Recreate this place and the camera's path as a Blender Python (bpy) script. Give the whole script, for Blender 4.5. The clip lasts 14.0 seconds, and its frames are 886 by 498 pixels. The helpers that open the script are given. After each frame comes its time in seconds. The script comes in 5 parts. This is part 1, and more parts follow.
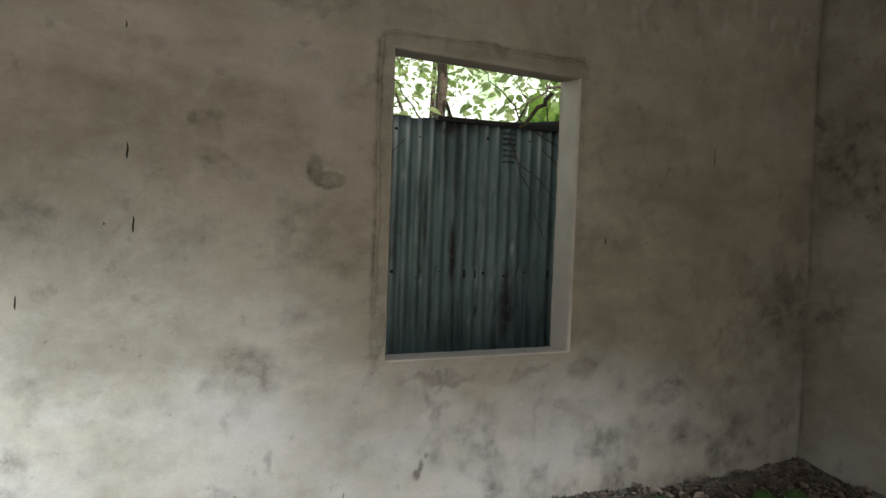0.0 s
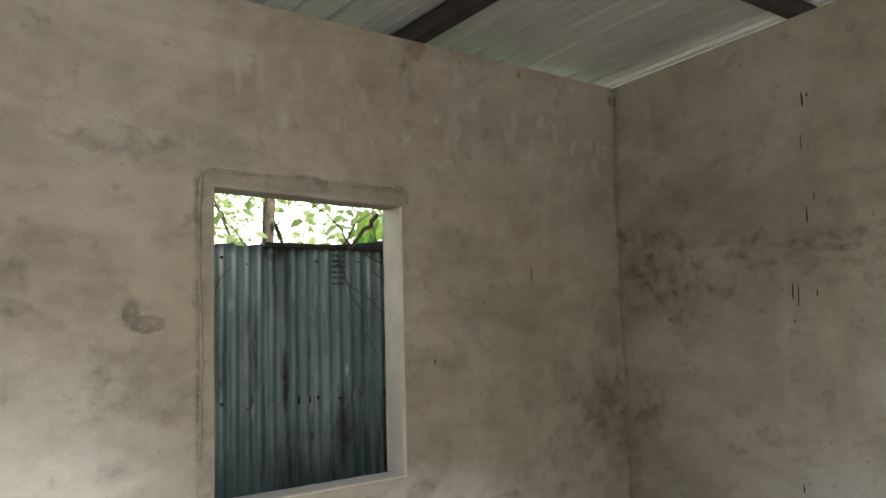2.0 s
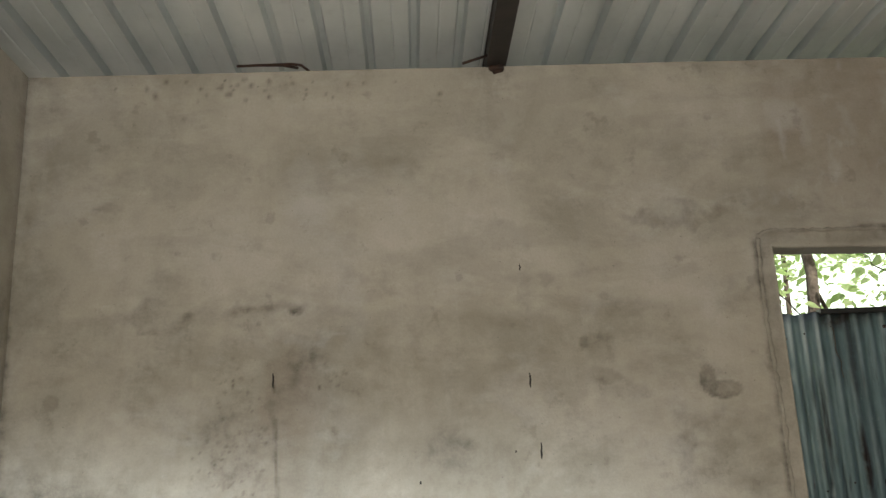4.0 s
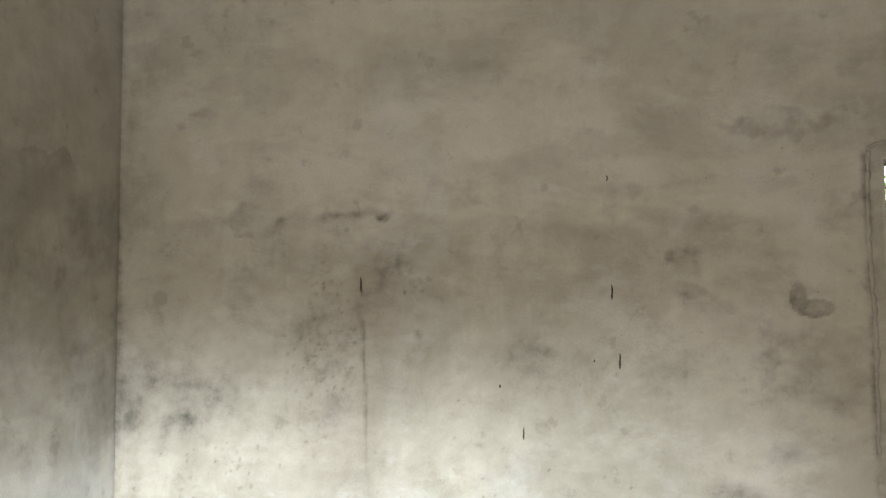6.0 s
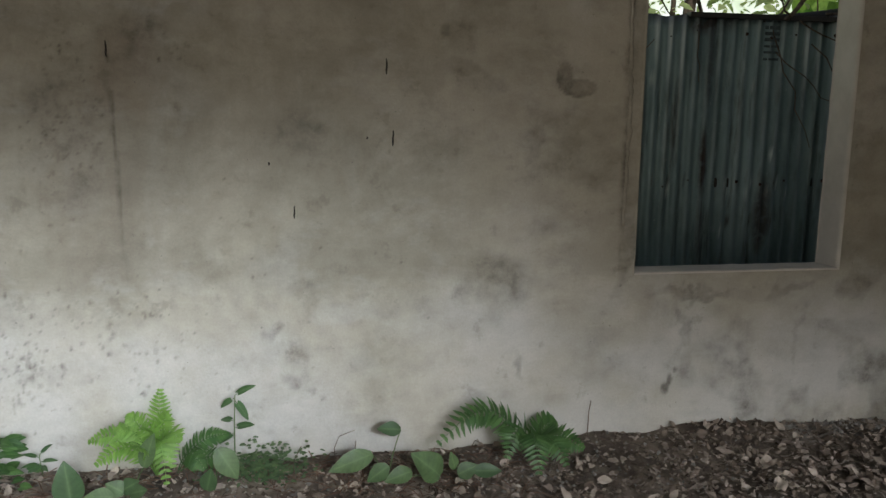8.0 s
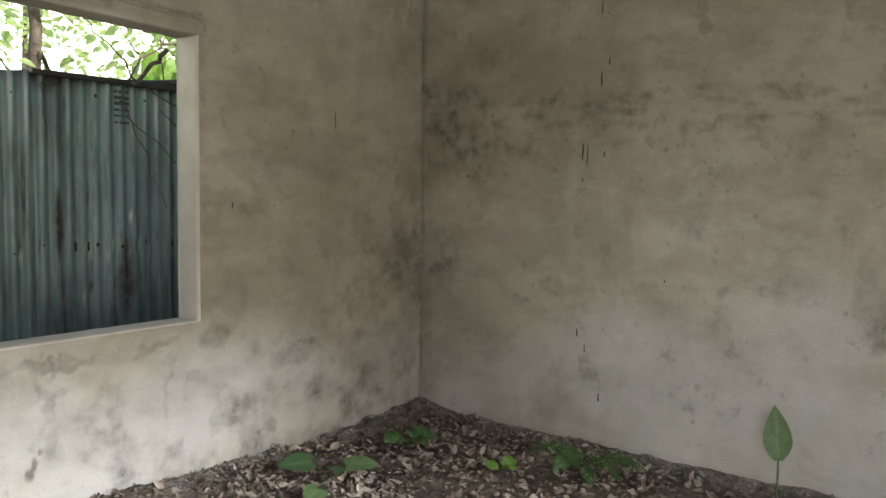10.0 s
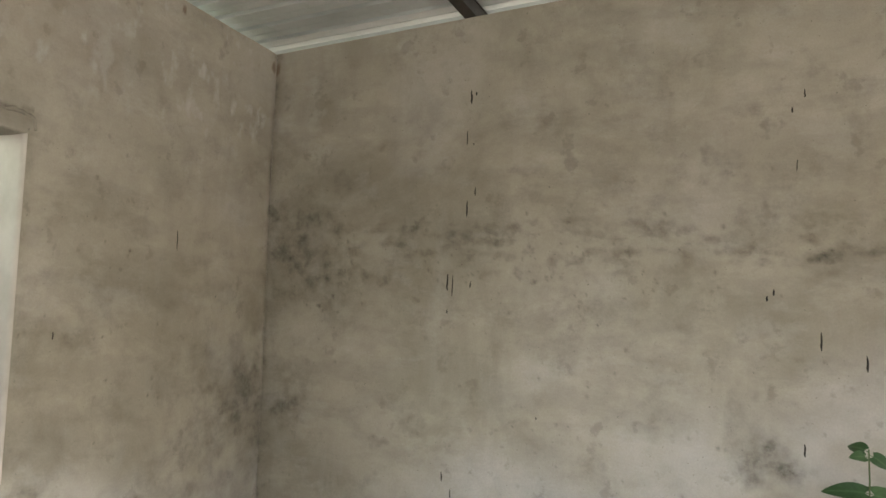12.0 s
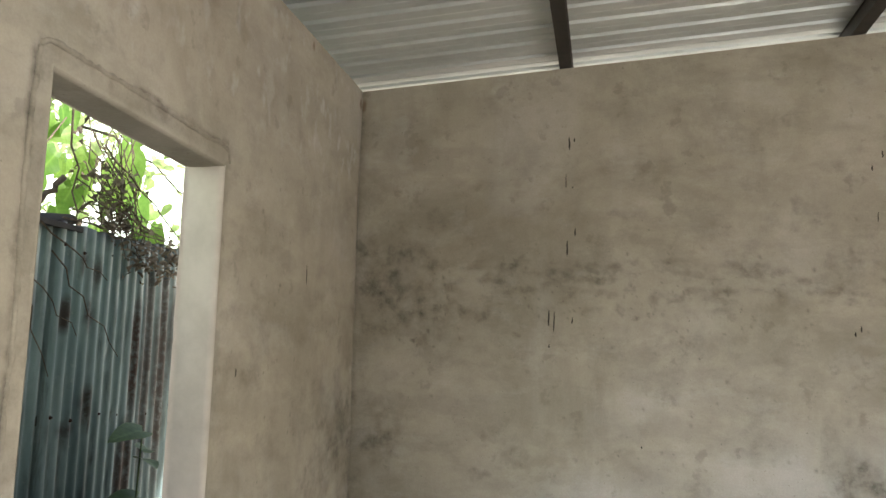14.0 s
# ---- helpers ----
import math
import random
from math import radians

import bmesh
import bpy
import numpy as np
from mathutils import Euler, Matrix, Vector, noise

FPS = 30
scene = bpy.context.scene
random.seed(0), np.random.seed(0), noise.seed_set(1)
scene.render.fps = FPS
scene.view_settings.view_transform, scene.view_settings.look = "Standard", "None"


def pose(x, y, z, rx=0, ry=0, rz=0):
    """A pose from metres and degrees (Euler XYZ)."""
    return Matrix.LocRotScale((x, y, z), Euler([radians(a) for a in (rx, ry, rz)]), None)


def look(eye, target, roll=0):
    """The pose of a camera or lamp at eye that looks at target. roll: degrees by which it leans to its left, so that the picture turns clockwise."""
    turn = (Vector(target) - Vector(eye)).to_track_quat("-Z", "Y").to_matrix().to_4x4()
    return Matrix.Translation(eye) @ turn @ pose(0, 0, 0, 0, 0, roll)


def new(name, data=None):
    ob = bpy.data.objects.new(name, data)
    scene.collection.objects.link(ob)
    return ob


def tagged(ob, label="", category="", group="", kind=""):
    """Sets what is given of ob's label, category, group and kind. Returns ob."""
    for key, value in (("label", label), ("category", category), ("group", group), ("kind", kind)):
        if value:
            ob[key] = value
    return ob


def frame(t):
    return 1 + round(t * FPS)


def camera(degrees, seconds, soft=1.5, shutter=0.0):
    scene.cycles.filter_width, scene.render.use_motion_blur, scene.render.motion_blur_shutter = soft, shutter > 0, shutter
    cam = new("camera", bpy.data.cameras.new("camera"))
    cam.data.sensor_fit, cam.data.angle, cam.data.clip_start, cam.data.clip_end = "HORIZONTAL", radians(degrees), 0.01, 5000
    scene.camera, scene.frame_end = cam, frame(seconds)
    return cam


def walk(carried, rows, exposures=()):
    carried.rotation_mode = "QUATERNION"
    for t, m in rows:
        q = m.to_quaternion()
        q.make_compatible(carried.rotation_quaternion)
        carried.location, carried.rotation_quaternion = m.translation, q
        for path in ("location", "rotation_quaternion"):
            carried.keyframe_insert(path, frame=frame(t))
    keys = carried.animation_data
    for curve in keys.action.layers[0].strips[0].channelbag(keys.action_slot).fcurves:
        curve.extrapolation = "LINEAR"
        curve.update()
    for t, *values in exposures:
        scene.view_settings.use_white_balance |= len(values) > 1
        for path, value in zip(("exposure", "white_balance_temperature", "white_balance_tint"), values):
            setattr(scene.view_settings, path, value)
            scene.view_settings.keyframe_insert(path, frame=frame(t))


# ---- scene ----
cam = camera(58.3, 14.0)
PATH = [
    (0, (1.792, -3.186, 1.399), (2.696, -1.403, 1.316), 2.1),
    (0.5, (1.82, -3.297, 1.508), (2.907, -1.618, 1.504), 0.7),
    (1, (1.828, -3.315, 1.48), (3.043, -1.726, 1.5), 0.1),
    (1.5, (1.806, -3.283, 1.525), (3.054, -1.725, 1.65), -0.8),
    (2, (1.818, -3.265, 1.528), (3.051, -1.7, 1.699), -1.5),
    (2.5, (1.802, -3.269, 1.501), (2.792, -1.542, 1.689), -2.4),
    (3, (1.732, -3.173, 1.434), (2.38, -1.307, 1.752), -4.2),
    (3.3, (1.675, -3.2, 1.396), (2.114, -1.293, 1.813), -5.0),
    (3.7, (1.595, -3.209, 1.373), (1.81, -1.275, 1.834), -3.8),
    (5.8, (1.644, -3.255, 1.588), (1.48, -1.274, 1.812), -0.2),
    (6, (1.68, -3.254, 1.576), (1.504, -1.266, 1.703), -0.4),
    (6.5, (1.677, -3.2, 1.458), (1.489, -1.219, 1.257), -0.8),
    (7, (1.697, -3.188, 1.372), (1.516, -1.217, 1.079), -0.6),
    (7.5, (1.714, -3.174, 1.416), (1.683, -1.199, 1.101), -0.2),
    (8, (1.721, -3.142, 1.419), (2.082, -1.203, 1.085), 0.7),
    (8.5, (1.779, -3.141, 1.431), (2.603, -1.344, 1.127), 0.6),
    (9, (1.81, -3.141, 1.408), (3.004, -1.556, 1.165), 0.1),
    (9.2, (1.822, -3.159, 1.383), (3.136, -1.67, 1.15), 0.2),
    (11.3, (1.797, -3.134, 1.413), (3.553, -2.177, 1.432), 2.9),
    (11.5, (1.843, -3.059, 1.407), (3.618, -2.139, 1.454), 3.3),
    (12, (1.875, -2.628, 1.387), (3.731, -1.908, 1.578), 1.5),
    (12.5, (1.794, -2.43, 1.371), (3.658, -1.738, 1.587), -1.0),
    (13, (1.65, -2.066, 1.393), (3.54, -1.432, 1.557), -2.6),
    (13.5, (1.531, -1.678, 1.385), (3.433, -1.103, 1.61), -5.8),
    (14, (1.366, -1.428, 1.366), (3.306, -1.032, 1.645), 1.3),
]
EXPOSURES = [(0.0, -0.32), (1.0, 0.23), (2.0, 0.51), (3.0, 0.38), (3.7, 0.35), (5.8, 0.6), (6.0, 0.42), (6.5, -0.5), (7.2, -1.02), (8.0, -0.93), (8.5, -0.55), (9.0, 0.2), (11.3, 1.0), (12.0, 1.25), (14.0, 1.25)]
walk(cam, [(t, look(eye, target, roll)) for t, eye, target, roll in PATH], EXPOSURES)

# ---- world, sun, light through the openings ----
world = bpy.data.worlds.new("sky")
scene.world = world
world.use_nodes = True
wn = world.node_tree
sky = wn.nodes.new("ShaderNodeTexSky")
sky.sky_type, sky.sun_disc = "NISHITA", False
sky.sun_elevation, sky.sun_rotation = radians(38), radians(172)
sky.dust_density = 4.0
wn.nodes["Background"].inputs["Strength"].default_value = 0.12
wn.links.new(sky.outputs["Color"], wn.nodes["Background"].inputs["Color"])

SUN_FROM = Vector((math.sin(radians(172)) * math.cos(radians(38)), math.cos(radians(172)) * math.cos(radians(38)), math.sin(radians(38))))
sun = new("sun", bpy.data.lights.new("sun", "SUN"))
sun.data.energy, sun.data.angle, sun.data.color = 5.0, radians(0.42), (1.0, 0.95, 0.87)
sun.matrix_world = look(SUN_FROM * 20, (0, 0, 0))

# Room: the north wall's face is y = 0, the west wall's x = 0.
EAST, SOUTH, TOP, SLOPE, THICK = 5.82, -4.9, 2.975, 0.068, 0.17
DOOR_X0, DOOR_X1, DOOR_TOP = 0.6, 5.6, 2.3
SIDE_Y0, SIDE_Y1 = -4.6, -3.1


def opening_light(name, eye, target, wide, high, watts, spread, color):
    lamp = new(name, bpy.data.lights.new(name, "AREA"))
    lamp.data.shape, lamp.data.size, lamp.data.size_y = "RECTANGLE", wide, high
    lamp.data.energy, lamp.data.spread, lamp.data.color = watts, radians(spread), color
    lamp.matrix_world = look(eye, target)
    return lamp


# Added area lamps in the unseen south doorway and a supposed west doorway, standing in for daylight: from the sky,
# slanting down, and as off pale ground, slanting up.
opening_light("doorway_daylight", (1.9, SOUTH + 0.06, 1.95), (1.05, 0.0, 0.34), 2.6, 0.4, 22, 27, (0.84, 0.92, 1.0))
# Fill lamps added to brighten the west wall, low north wall and floor.
opening_light("west_wall_fill", (4.5, SOUTH + 0.1, 1.95), (0.1, -0.35, 0.25), 1.5, 0.4, 9.0, 22, (0.84, 0.92, 1.0))
opening_light("low_north_fill", (3.7, SOUTH + 0.05, 1.95), (3.4, 0.0, -0.4), 2.2, 0.4, 9.5, 28, (0.88, 0.94, 1.0))
# Fill lamp added to brighten the lower east wall.
opening_light("east_wall_low_fill", (0.06, -3.85, 1.95), (EAST, -1.9, 0.25), 1.4, 0.4, 2.3, 34, (0.88, 0.94, 1.0))
opening_light("doorway_glow", (1.5, SOUTH + 0.04, 1.0), (0.5, 0.0, 2.6), 2.2, 1.8, 26, 110, (1.0, 0.965, 0.90))
# Fill lamp added to brighten the upper east wall.
opening_light("east_wall_fill", (0.06, -3.85, 1.2), (EAST, -1.5, 2.7), 1.4, 1.6, 9.0, 110, (1.0, 0.97, 0.90))


# ---- materials ----
def nodes_of(name, rough=0.9, metal=0.0):
    m = bpy.data.materials.new(name)
    m.use_nodes = True
    t = m.node_tree
    b = t.nodes["Principled BSDF"]
    b.inputs["Roughness"].default_value, b.inputs["Metallic"].default_value = rough, metal
    return m, t, b


def noise_tex(t, scale, detail=6.0, rough=0.6, coords="Object", stretch=None, warp=0.0):
    c = t.nodes.new("ShaderNodeTexCoord")
    n = t.nodes.new("ShaderNodeTexNoise")
    n.inputs["Scale"].default_value, n.inputs["Detail"].default_value, n.inputs["Roughness"].default_value = scale, detail, rough
    n.inputs["Distortion"].default_value = warp
    if stretch:
        mp = t.nodes.new("ShaderNodeMapping")
        mp.inputs["Scale"].default_value = stretch
        t.links.new(c.outputs[coords], mp.inputs["Vector"])
        t.links.new(mp.outputs["Vector"], n.inputs["Vector"])
    else:
        t.links.new(c.outputs[coords], n.inputs["Vector"])
    return n.outputs["Fac"]


def ramp(t, fac, *stops):
    r = t.nodes.new("ShaderNodeValToRGB")
    while len(r.color_ramp.elements) < len(stops):
        r.color_ramp.elements.new(0.5)
    for e, (p, c) in zip(r.color_ramp.elements, stops):
        e.position = p
        e.color = (*c, 1) if len(c) == 3 else c
    t.links.new(fac, r.inputs["Fac"])
    return r.outputs["Color"]


def grey(t, fac, lo, hi, a=0.0, b=1.0):
    m = t.nodes.new("ShaderNodeMapRange")
    m.inputs["From Min"].default_value, m.inputs["From Max"].default_value = lo, hi
    m.inputs["To Min"].default_value, m.inputs["To Max"].default_value = a, b
    t.links.new(fac, m.inputs["Value"])
    return m.outputs["Result"]


def math_node(t, op, a, b):
    m = t.nodes.new("ShaderNodeMath")
    m.operation = op
    for s, v in zip(m.inputs, (a, b)):
        if isinstance(v, (int, float)):
            s.default_value = v
        else:
            t.links.new(v, s)
    return m.outputs["Value"]


def mix(t, fac, a, b, mode="MIX"):
    m = t.nodes.new("ShaderNodeMix")
    m.data_type, m.blend_type = "RGBA", mode
    for s, v in ((m.inputs["Factor"], fac), (m.inputs["A"], a), (m.inputs["B"], b)):
        if isinstance(v, (int, float)):
            s.default_value = v
        elif isinstance(v, tuple):
            s.default_value = (*v, 1)
        else:
            t.links.new(v, s)
    return m.outputs["Result"]


def attr(t, name):
    a = t.nodes.new("ShaderNodeAttribute")
    a.attribute_name = name
    return a.outputs["Fac"]


def bump(t, b, height, strength=0.3, distance=0.01):
    n = t.nodes.new("ShaderNodeBump")
    n.inputs["Strength"].default_value, n.inputs["Distance"].default_value = strength, distance
    t.links.new(height, n.inputs["Height"])
    t.links.new(n.outputs["Normal"], b.inputs["Normal"])


def plaster(name, tone_a, tone_b, tone_c):
    """Cement plaster: cloudy trowelled tones, fine sand grain, and stains, painted shade and painted daylight where the
    wall's own attributes say.
    """
    m, t, b = nodes_of(name, 0.93)
    cloud = noise_tex(t, 1.3, 8, 0.62, warp=0.6)
    fine = noise_tex(t, 9.0, 8, 0.65)
    col = ramp(t, cloud, (0.34, tone_b), (0.50, tone_a), (0.66, tone_c))
    smear = noise_tex(t, 2.6, 8, 0.66, stretch=(0.8, 0.8, 1.3))
    col = mix(t, grey(t, smear, 0.52, 0.72, 0.0, 0.4), col, tuple(0.62 * c for c in tone_b))
    col = mix(t, grey(t, fine, 0.35, 0.7, 0.0, 0.7), col, mix(t, 0.5, col, tone_b))
    run = noise_tex(t, 7.0, 6, 0.6, stretch=(1.0, 1.0, 0.14))
    col = mix(t, grey(t, run, 0.54, 0.74, 0.0, 0.3), col, (0.50, 0.47, 0.42))
    blot = noise_tex(t, 4.2, 9, 0.72)
    col = mix(t, grey(t, blot, 0.53, 0.70, 0.0, 0.42), col, (0.19, 0.175, 0.14))
    skim = noise_tex(t, 1.7, 10, 0.66, stretch=(0.7, 0.7, 1.9), warp=0.2)
    col = mix(t, grey(t, skim, 0.49, 0.57, 0.0, 0.20), col, tuple(0.55 * c for c in tone_b))
    chalk = noise_tex(t, 2.3, 10, 0.7, stretch=(0.9, 0.9, 1.6), warp=0.2)
    col = mix(t, grey(t, chalk, 0.54, 0.64, 0.0, 0.26), col, (0.54, 0.52, 0.48))
    grain = grey(t, noise_tex(t, 17.0, 8, 0.70), 0.36, 0.64, 0.50, 1.15)
    patch = grey(t, noise_tex(t, 8.0, 6, 0.65), 0.36, 0.62, 0.55, 1.15)
    col = mix(t, math_node(t, "MULTIPLY", attr(t, "pale"), 0.75), col, (0.57, 0.56, 0.54))
    spots = noise_tex(t, 8.0, 5, 0.6)
    col = mix(t, grey(t, spots, 0.61, 0.67, 0.0, 0.32), col, (0.17, 0.155, 0.125))
    mould_shade = math_node(t, "MULTIPLY", attr(t, "mould_shade"), math_node(t, "MULTIPLY", grain, patch))
    col = mix(t, math_node(t, "MINIMUM", mould_shade, 0.93), col, (0.055, 0.050, 0.040))
    col = mix(t, math_node(t, "MULTIPLY", attr(t, "rust"), 0.8), col, (0.12, 0.055, 0.02))
    sand = noise_tex(t, 95.0, 5, 0.75)
    col = mix(t, grey(t, sand, 0.38, 0.66, 0.0, 0.16), col, mix(t, 0.75, col, (0.10, 0.09, 0.075)))
    pits = noise_tex(t, 60.0, 3, 0.5)
    col = mix(t, grey(t, pits, 0.70, 0.76, 0.0, 0.5), col, (0.10, 0.09, 0.075))
    t.links.new(col, b.inputs["Base Color"])
    height = math_node(t, "ADD", math_node(t, "MULTIPLY", noise_tex(t, 5.0, 6, 0.55), 1.0), math_node(t, "MULTIPLY", noise_tex(t, 130.0, 4, 0.6), 0.2))
    bump(t, b, height, 0.7, 0.008)
    return m


def two_tone(name, a, b_col, scale, rough=0.8, metal=0.0, bump_by=0.3, distance=0.005, coords="Object", stretch=None, lo=0.35, hi=0.65):
    m, t, b = nodes_of(name, rough, metal)
    n = noise_tex(t, scale, 7, 0.62, coords, stretch)
    t.links.new(ramp(t, n, (lo, a), (hi, b_col)), b.inputs["Base Color"])
    bump(t, b, noise_tex(t, scale * 4, 5, 0.6, coords, stretch), bump_by, distance)
    return m


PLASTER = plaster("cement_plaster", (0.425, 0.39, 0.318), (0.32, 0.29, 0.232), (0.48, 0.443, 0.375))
# Paler plaster: daylight on the right jamb and sill is put into its colour.
JAMB = two_tone("pale_plaster", (0.53, 0.485, 0.43), (0.64, 0.59, 0.53), 6, 0.9, bump_by=0.25)
CONCRETE = two_tone("grey_concrete", (0.25, 0.24, 0.22), (0.42, 0.40, 0.37), 7, 0.95, bump_by=0.6, distance=0.02)
BLACK_STEEL = two_tone("black_painted_steel", (0.012, 0.011, 0.010), (0.035, 0.027, 0.022), 9, 0.55, 0.0, 0.2)
RUSTY_STEEL = two_tone("rusty_bar", (0.015, 0.010, 0.008), (0.07, 0.03, 0.015), 25, 0.85)


def sheet_metal(name):
    """Zinc roofing seen from below, with dull oxide blotches."""
    m, t, b = nodes_of(name, 0.36, 0.5)
    n = noise_tex(t, 2.2, 7, 0.6, stretch=(1, 0.35, 1))
    col = ramp(t, n, (0.3, (0.50, 0.54, 0.54)), (0.52, (0.64, 0.68, 0.68)), (0.7, (0.76, 0.79, 0.78)))
    col = mix(t, grey(t, noise_tex(t, 12, 6, 0.7), 0.56, 0.74, 0, 0.18), col, (0.26, 0.27, 0.25))
    t.links.new(col, b.inputs["Base Color"])
    t.links.new(grey(t, noise_tex(t, 6, 5), 0.3, 0.7, 0.36, 0.52), b.inputs["Roughness"])
    return m


def fence_metal(name):
    """Old blue-grey galvanised sheet with rust runs and dirt towards its nail holes."""
    m, t, b = nodes_of(name, 0.48, 0.3)
    base = ramp(t, noise_tex(t, 2.5, 7, 0.6, stretch=(1.5, 1, 0.5)), (0.3, (0.075, 0.122, 0.132)), (0.5, (0.155, 0.226, 0.236)), (0.72, (0.26, 0.345, 0.35)))
    runs = noise_tex(t, 5.0, 8, 0.7, stretch=(2.2, 1, 0.22))
    col = mix(t, grey(t, runs, 0.53, 0.68, 0, 0.9), base, (0.04, 0.045, 0.042))
    col = mix(t, grey(t, noise_tex(t, 22, 6, 0.75), 0.60, 0.72, 0, 0.8), col, (0.26, 0.31, 0.31))
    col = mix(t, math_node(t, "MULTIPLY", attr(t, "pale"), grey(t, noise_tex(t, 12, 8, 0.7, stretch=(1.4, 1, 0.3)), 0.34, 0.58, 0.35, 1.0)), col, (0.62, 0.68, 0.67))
    col = mix(t, math_node(t, "MULTIPLY", attr(t, "rust"), grey(t, noise_tex(t, 18, 7, 0.7), 0.34, 0.52, 0.5, 1.0)), col, (0.030, 0.016, 0.011))
    t.links.new(col, b.inputs["Base Color"])
    bump(t, b, noise_tex(t, 14, 5), 0.2, 0.004)
    return m


ROOF_ZINC = sheet_metal("zinc_roofing")
FENCE_ZINC = fence_metal("weathered_zinc")


def soil_material():
    m, t, b = nodes_of("dark_soil", 0.97)
    col = ramp(t, noise_tex(t, 4.0, 9, 0.68), (0.34, (0.045, 0.033, 0.026)), (0.5, (0.15, 0.115, 0.09)), (0.66, (0.31, 0.255, 0.205)))
    col = mix(t, grey(t, noise_tex(t, 45, 6, 0.7), 0.6, 0.72, 0, 0.7), col, (0.24, 0.20, 0.165))
    col = mix(t, math_node(t, "MULTIPLY", attr(t, "pale"), grey(t, noise_tex(t, 11, 7, 0.7), 0.36, 0.60, 0.0, 1.0)), col, (0.40, 0.385, 0.36))
    t.links.new(col, b.inputs["Base Color"])
    bump(t, b, noise_tex(t, 34, 9, 0.75), 1.0, 0.05)
    return m


SOIL = soil_material()


def leaf_material(name, dark, light, glow=0.35, rough=0.45):
    """A leaf: tone varied from leaf to leaf, some light passing through."""
    m, t, b = nodes_of(name, rough)
    g = t.nodes.new("ShaderNodeNewGeometry")
    o = t.nodes.new("ShaderNodeObjectInfo")
    pick = math_node(t, "FRACT", math_node(t, "ADD", g.outputs["Random Per Island"], o.outputs["Random"]), 0.0)
    col = mix(t, pick, dark, light)
    col = mix(t, grey(t, noise_tex(t, 30, 5, 0.6), 0.4, 0.75, 0, 0.5), col, tuple(c * 0.55 for c in dark))
    veins = math_node(t, "SINE", math_node(t, "MULTIPLY", math_node(t, "SUBTRACT", math_node(t, "MULTIPLY", attr(t, "along"), 8.0), math_node(t, "MULTIPLY", attr(t, "across"), 1.6)), 6.283), 0.0)
    col = mix(t, grey(t, veins, 0.2, 1.0, 0.0, 0.14), col, tuple(0.5 * c for c in dark))
    col = mix(t, math_node(t, "MULTIPLY", math_node(t, "POWER", attr(t, "rib"), 5.0), 0.3), col, tuple(min(1.0, 1.7 * c + 0.03) for c in light))
    t.links.new(col, b.inputs["Base Color"])
    tr = t.nodes.new("ShaderNodeBsdfTranslucent")
    t.links.new(col, tr.inputs["Color"])
    mx = t.nodes.new("ShaderNodeMixShader")
    mx.inputs["Fac"].default_value = glow
    t.links.new(b.outputs["BSDF"], mx.inputs[1])
    t.links.new(tr.outputs["BSDF"], mx.inputs[2])
    t.links.new(mx.outputs["Shader"], t.nodes["Material Output"].inputs["Surface"])
    return m


LEAF_DARK = leaf_material("dark_green_leaf", (0.035, 0.085, 0.030), (0.075, 0.15, 0.055), 0.25)
LEAF_BROAD = leaf_material("broad_green_leaf", (0.050, 0.100, 0.040), (0.115, 0.180, 0.070), 0.22, 0.55)
LEAF_FERN = leaf_material("bright_fern_green", (0.13, 0.27, 0.045), (0.23, 0.40, 0.085), 0.35)
LEAF_FERN_DARK = leaf_material("dark_fern_green", (0.045, 0.115, 0.030), (0.095, 0.19, 0.055), 0.3)
LEAF_YELLOW = leaf_material("yellowing_leaf", (0.30, 0.23, 0.035), (0.34, 0.27, 0.06), 0.3)
LEAF_TREE = leaf_material("tree_leaf", (0.30, 0.45, 0.14), (0.55, 0.66, 0.32), 0.65)
LEAF_LIME = leaf_material("sunlit_vine_leaf", (0.13, 0.30, 0.05), (0.32, 0.48, 0.10), 0.6)
LEAF_DRY = leaf_material("dry_leaf", (0.12, 0.085, 0.062), (0.52, 0.44, 0.375), 0.1, 0.85)
LEAF_DEAD_VINE = leaf_material("withered_vine_leaf", (0.14, 0.11, 0.075), (0.33, 0.28, 0.21), 0.3, 0.9)
BARK = two_tone("grey_bark", (0.05, 0.038, 0.028), (0.16, 0.13, 0.10), 12, 0.95, bump_by=0.7, distance=0.02)
TWIG = two_tone("dry_twig", (0.06, 0.045, 0.032), (0.17, 0.13, 0.095), 20, 0.95)
STALK = two_tone("green_stalk", (0.06, 0.10, 0.035), (0.10, 0.15, 0.05), 20, 0.7)
DRIP = two_tone("dried_drip", (0.012, 0.011, 0.010), (0.03, 0.026, 0.02), 30, 0.9)
INK = two_tone("faded_print", (0.03, 0.04, 0.043), (0.09, 0.12, 0.125), 40, 0.8)
PALE_BOUNCE = two_tone("pale_bounce", (0.50, 0.46, 0.40), (0.66, 0.62, 0.56), 3, 0.95)
STONE = two_tone("cement_crumb", (0.12, 0.11, 0.10), (0.34, 0.32, 0.29), 15, 0.95, bump_by=0.6, distance=0.01)


